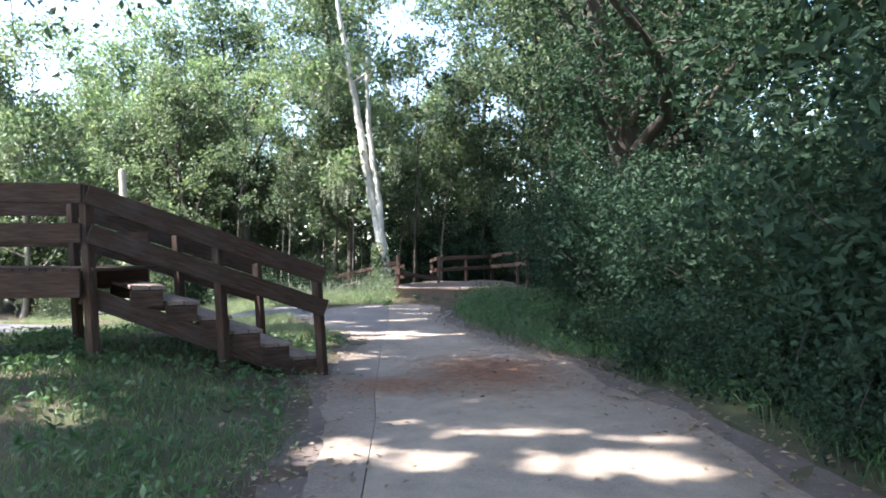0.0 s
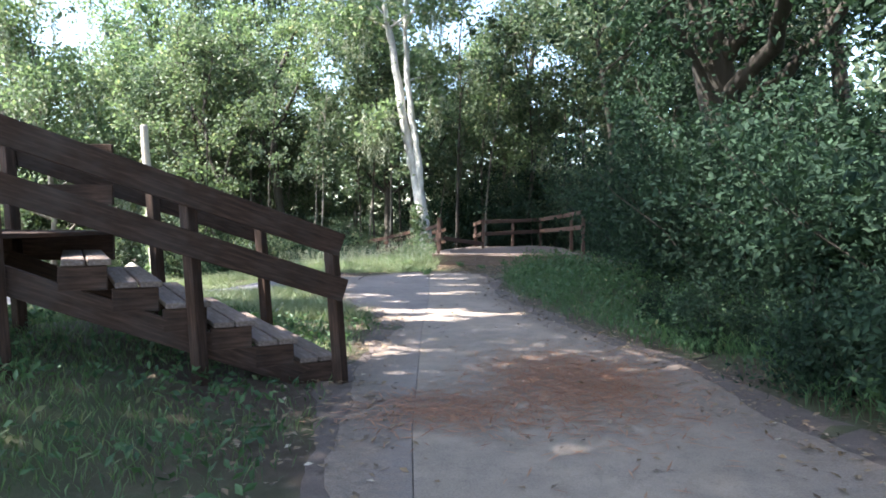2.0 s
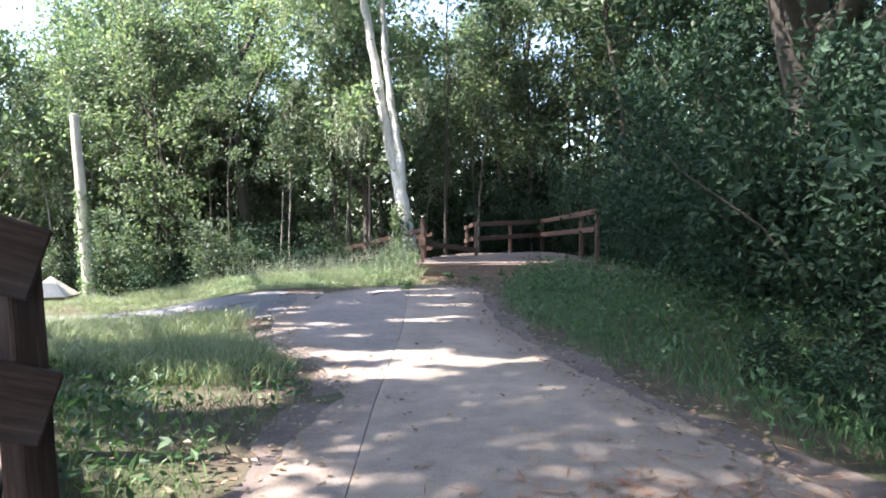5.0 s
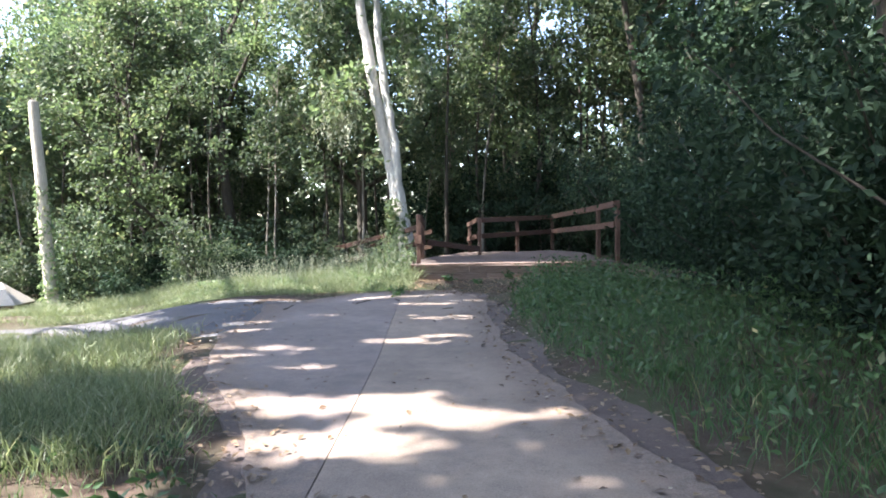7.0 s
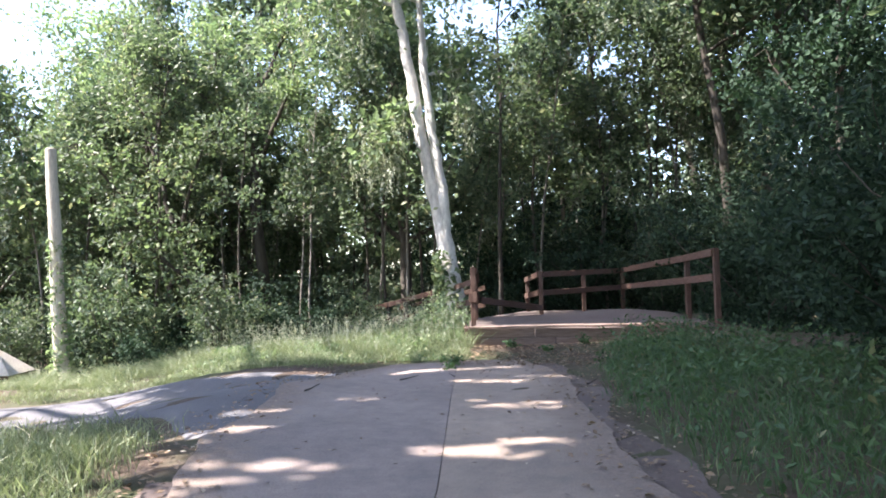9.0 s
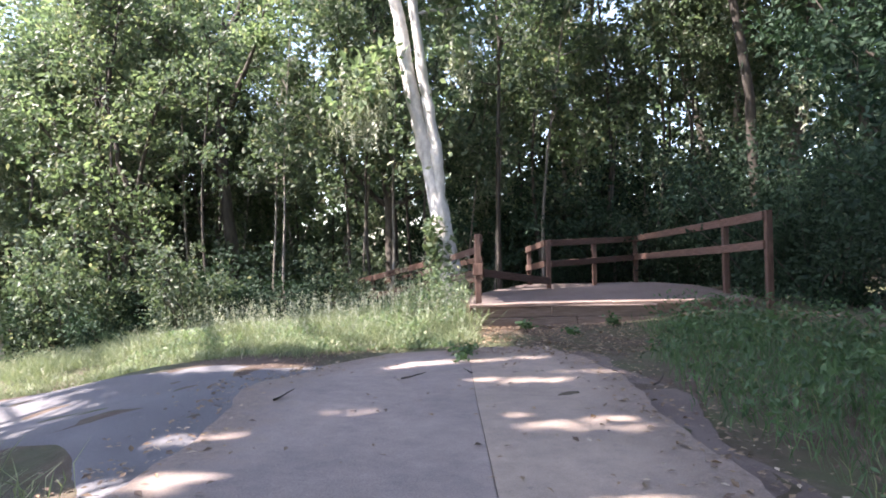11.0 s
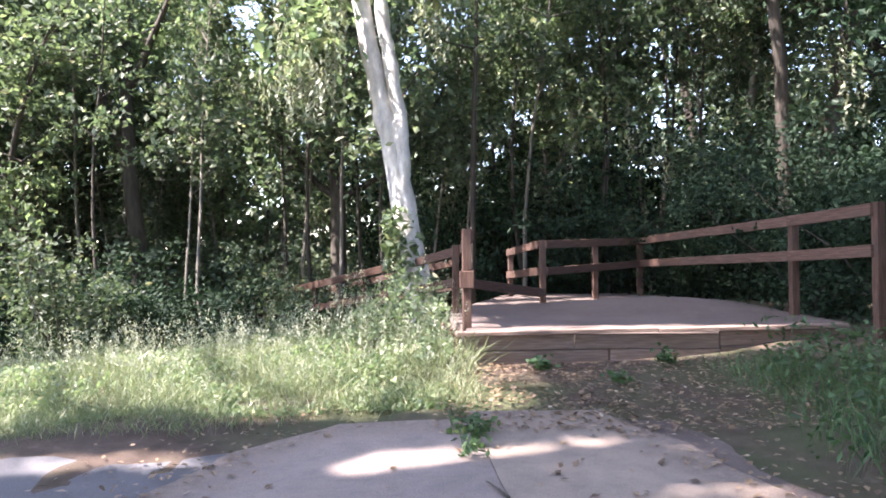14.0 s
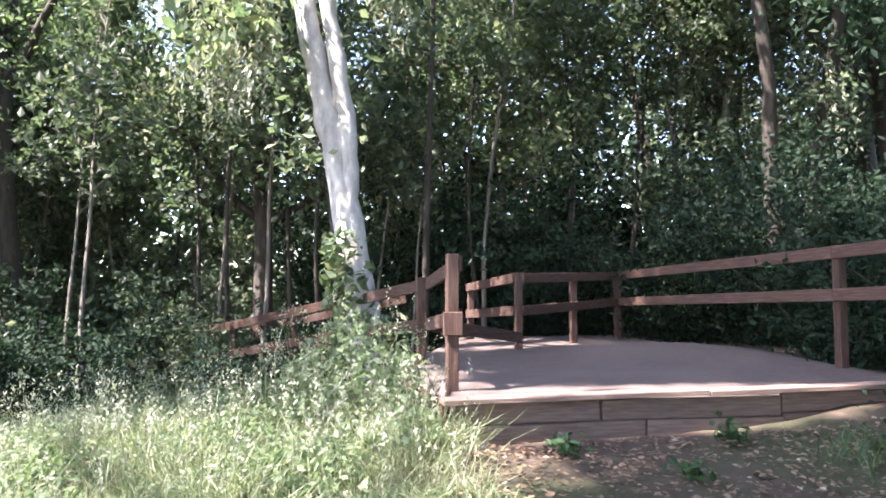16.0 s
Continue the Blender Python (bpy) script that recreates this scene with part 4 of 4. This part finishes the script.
def build_grass():
    r = np.random.default_rng(61)
    v, f = blades(r, field(r, 62000, -8, -0.6, 1.5, 13.5, lambda x, y: (x < left_edge(y) - 0.12 - 0.35 * r.random(len(x))) & (patchy(x, y) > r.random(len(x)) * 0.8)), 0.11, 0.0042)
    tagged(array_mesh("lawn_grass", v, f, LAWN), "short green grass beside the stair", "grass", kind="stuff")
    v, f = blades(r, field(r, 52000, -8, -1.5, 11.5, 17.4, lambda x, y: (x < left_edge(y) - 0.25 - 0.5 * r.random(len(x))) & (y < 17.2 - 0.3 * r.random(len(x))) & ((x < -4.6) | (y < 16.4 + 0.5 * (x + 3.5)))), 0.26, 0.004)
    tagged(array_mesh("verge_grass", v, f, WEEDS), "pale dry-tipped grass by the road corner", "grass", kind="stuff")
    xy = field(r, 95000, -14, -1.6, 20.8, 26.8, lambda x, y: (y > far_side(x) + 0.08 + 0.3 * r.random(len(x))) & ((y < 24.0) | (x < -1.9)) & ((x < -1.5 - (22.5 - y) * 0.3) | (y > 22.8)) & (patchy(x, y, 2.3) > 0.75 * r.random(len(x))))
    tall = 0.12 + 0.3 * smooth(21.2, 24.2, xy[:, 1]) * (0.35 + 0.9 * patchy(xy[:, 0], xy[:, 1], 1.7))
    v, f = blades(r, xy, tall, 0.0042, 0.5)
    tagged(array_mesh("tall_grass", v, f, WEEDS), "tall sunlit seeding grass by the deck", "grass", kind="stuff")
    v, f = blades(r, field(r, 62000, -0.6, 5.5, 0, 23.2, lambda x, y: (x > right_edge(y) + 0.25 + 0.5 * r.random(len(x)) + 1.1 * smooth(19.5, 22.5, y)) & (x < right_edge(y) + 3.2)), 0.27, 0.0045)
    tagged(array_mesh("verge_grass", v, f, GRASS), "lush dark green grass under the shrubs", "grass", kind="stuff")
    # broad-leaved weeds low in the grass
    xy = np.concatenate([field(r, 42000, -0.6, 5, 0, 23.0, lambda x, y: (x > right_edge(y) + 0.3 + 0.3 * r.random(len(x)) + 1.2 * smooth(20, 22.5, y)) & (x < right_edge(y) + 2.8) & (patchy(x, y, 1.6) > 0.2 + 0.4 * r.random(len(x)))),
                         field(r, 16000, -7, -0.9, 2, 12, lambda x, y: (x < left_edge(y) - 0.3) & (patchy(x, y, 1.8) > 0.25 + 0.5 * r.random(len(x))))])
    inner = smooth(0.25, 1.1, xy[:, 0] - right_edge(xy[:, 1]))
    high = np.where(xy[:, 0] > 0 - 0.3, 0.16 + inner * (0.26 + 0.2 * patchy(xy[:, 0], xy[:, 1], 2.2)), 0.13)
    c = np.column_stack([xy, gz(xy[:, 0], xy[:, 1]) + 0.02 + high * np.sqrt(r.random(len(xy)))])
    v, f = leaves(r, c, 0.036, 2.0, 1.0)
    tagged(array_mesh("weeds", v, f, GRASS), "broad-leaved green weeds in the grass", "weeds", kind="stuff")
    xy = field(r, 26000, -7, -1.7, 21.9, 26.8, lambda x, y: (x < -1.85) & (patchy(x, y, 1.9) > 0.25 + 0.5 * r.random(len(x))) & (y > far_side(x) + 0.3))
    c = np.column_stack([xy, gz(xy[:, 0], xy[:, 1]) + r.uniform(0.03, 1.0, len(xy)) * np.exp(-((xy[:, 0] + 2.35) / 0.75) ** 2 - ((xy[:, 1] - 25.6) / 1.5) ** 2) + r.uniform(0.02, 0.28, len(xy)) * smooth(21.8, 24, xy[:, 1]) + 0.02])
    v, f = leaves(r, c, 0.045, 1.8, 0.6)
    tagged(array_mesh("weeds", v, f, LEAF_LIGHT), "sunlit leafy weeds against the deck", "weeds", kind="stuff")
    xy = field(r, 900, -6.5, -1.8, 22.0, 26.0, lambda x, y: y > far_side(x) + 0.6)
    v1, f1 = blades(r, xy, 0.62 + 0.5 * np.exp(-((xy[:, 0] + 2.6) / 0.8) ** 2 - ((xy[:, 1] - 25.2) / 1.0) ** 2), 0.003, 0.2)
    tip = v1.reshape(-1, 4, 3)[:, 2]
    tagged(array_mesh("seed_stalks", v1, f1, WEEDS), "dry seeding grass stalks by the deck", "grass", kind="stuff")
    c = (tip[:, None] + r.normal(0, 1, (len(tip), 14, 3)) * (0.015, 0.015, 0.06)).reshape(-1, 3)
    v, f = leaves(r, c, 0.012, 2.5, 0.0, 1.5)
    tagged(array_mesh("seed_heads", v, f, MOSS), "pale fluffy grass seed heads", "grass", kind="stuff")
    # fallen leaves along the edges and before the deck
    y = r.uniform(0, 22, 3500)
    side = r.random(3500) < 0.5
    x = np.where(side, left_edge(y) + r.normal(-0.15, 0.28, 3500), right_edge(y) + r.normal(0.1, 0.28, 3500))
    xy = np.concatenate([np.column_stack([x, y]), field(r, 3600, -2, 3.2, 21.2, 23.9, lambda x, y: x < 3.2), field(r, 500, -2.5, 1.5, 3, 21.8, lambda x, y: (x > left_edge(y)) & (x < right_edge(y)))])
    c = np.column_stack([xy, gz(xy[:, 0], xy[:, 1]) + 0.042])
    v, f = leaves(r, c, 0.036, 1.5, 5.0)
    tagged(array_mesh("fallen_leaves", v, f, LITTER), "dry brown leaves strewn along the lane", "leaf litter", kind="stuff")
    # rusty needles swept into a patch
    n = 5200
    c = np.column_stack([r.normal(0.55, 0.42, n), r.normal(7.9, 0.75, n)])
    c2 = np.column_stack([r.normal(-0.5, 0.3, n // 4), r.normal(6.9, 0.3, n // 4)])
    c = np.concatenate([c, c2])
    c = np.column_stack([c, gz(c[:, 0], c[:, 1]) + 0.036 + r.uniform(0, 0.006, len(c))])
    v, f = leaves(r, c, 0.011, 11, 9.0)
    tagged(array_mesh("pine_needles", v, f, NEEDLES), "rusty pine needles matted on the lane", "pine needles", kind="stuff")


build_grass()


# ---------------------------------------------------------------- single small things
def build_small():
    r = np.random.default_rng(91)
    for x, y, h, n in ((-1.8, 20.8, 0.26, 70), (-0.9, 23.6, 0.16, 60), (0.5, 23.75, 0.2, 80), (-1.75, 21.3, 0.18, 50), (1.5, 23.2, 0.24, 70), (-0.2, 22.9, 0.12, 40)):
        root = tagged(empty("weed_plant", x, y, float(gz(x, y)) + 0.02), "small leafy green weed sprouting from the dirt", "plant", "weeds by the deck")
        stems = [tube(curve_path(r, (0, 0, -0.02), (r.normal(0, 0.6), r.normal(0, 0.6), 1), h, 5, 0.2), [0.006, 0.005, 0.004, 0.003, 0.002, 0.001], 5) for _ in range(5)]
        v, f = joined(stems)
        array_mesh("stem", v, f, GRASS, root, True)
        c = np.concatenate([q[0].reshape(-1, 5, 3)[2:].mean(1) for q in stems])
        c = c[r.integers(0, len(c), n)] + r.normal(0, 0.05, (n, 3)) * (1, 1, 0.5)
        c[:, 2] = np.maximum(c[:, 2], 0.015)
        v, f = leaves(r, c, 0.05, 1.6, 1.2)
        array_mesh("foliage", v, f, GRASS, root)
    for x, y, k in ((-2.15, 24.5, 0.17), (-1.95, 24.3, 0.1)):
        bm = bmesh.new()
        bmesh.ops.create_icosphere(bm, subdivisions=3, radius=k)
        for q in bm.verts:
            q.co += q.co * 0.7 * noise.noise(q.co * (0.55 / k) + Vector((x, y, 0)))
            q.co.z *= 0.75
        ob = part("stone", bm, POST_GREY)
        ob.matrix_world = pose(x, y, float(gz(x, y)) + k * 0.45)
        tagged(ob, "pale sunlit rough stone among the weeds", "stone", "stones by the deck")
    # thin dead sticks lying on the lane's verge
    for x, y, a, l in ((1.75, 8.6, 35, 0.6), (1.9, 7.9, 70, 0.45), (-2.3, 19.6, 20, 0.3), (-1.6, 19.9, 120, 0.25), (-3.2, 18.4, 80, 0.3), (0.1, 19.2, 60, 0.5)):
        p = curve_path(r, (0, 0, 0), (1, 0, 0), l, 6, 0.12)
        p[:, 2] = 0.012 + np.abs(p[:, 2]) * 0.3
        v, f = tube(p, 0.011 * (1 - 0.6 * np.linspace(0, 1, 7)), 6)
        ob = array_mesh("stick", v, f, BARK_DARK, None, True)
        ob.matrix_world = pose(x, y, float(gz(x, y)) + 0.03, 0, 0, a)
        tagged(ob, "thin dead twig lying on the lane", "twig", "fallen twigs")


build_small()
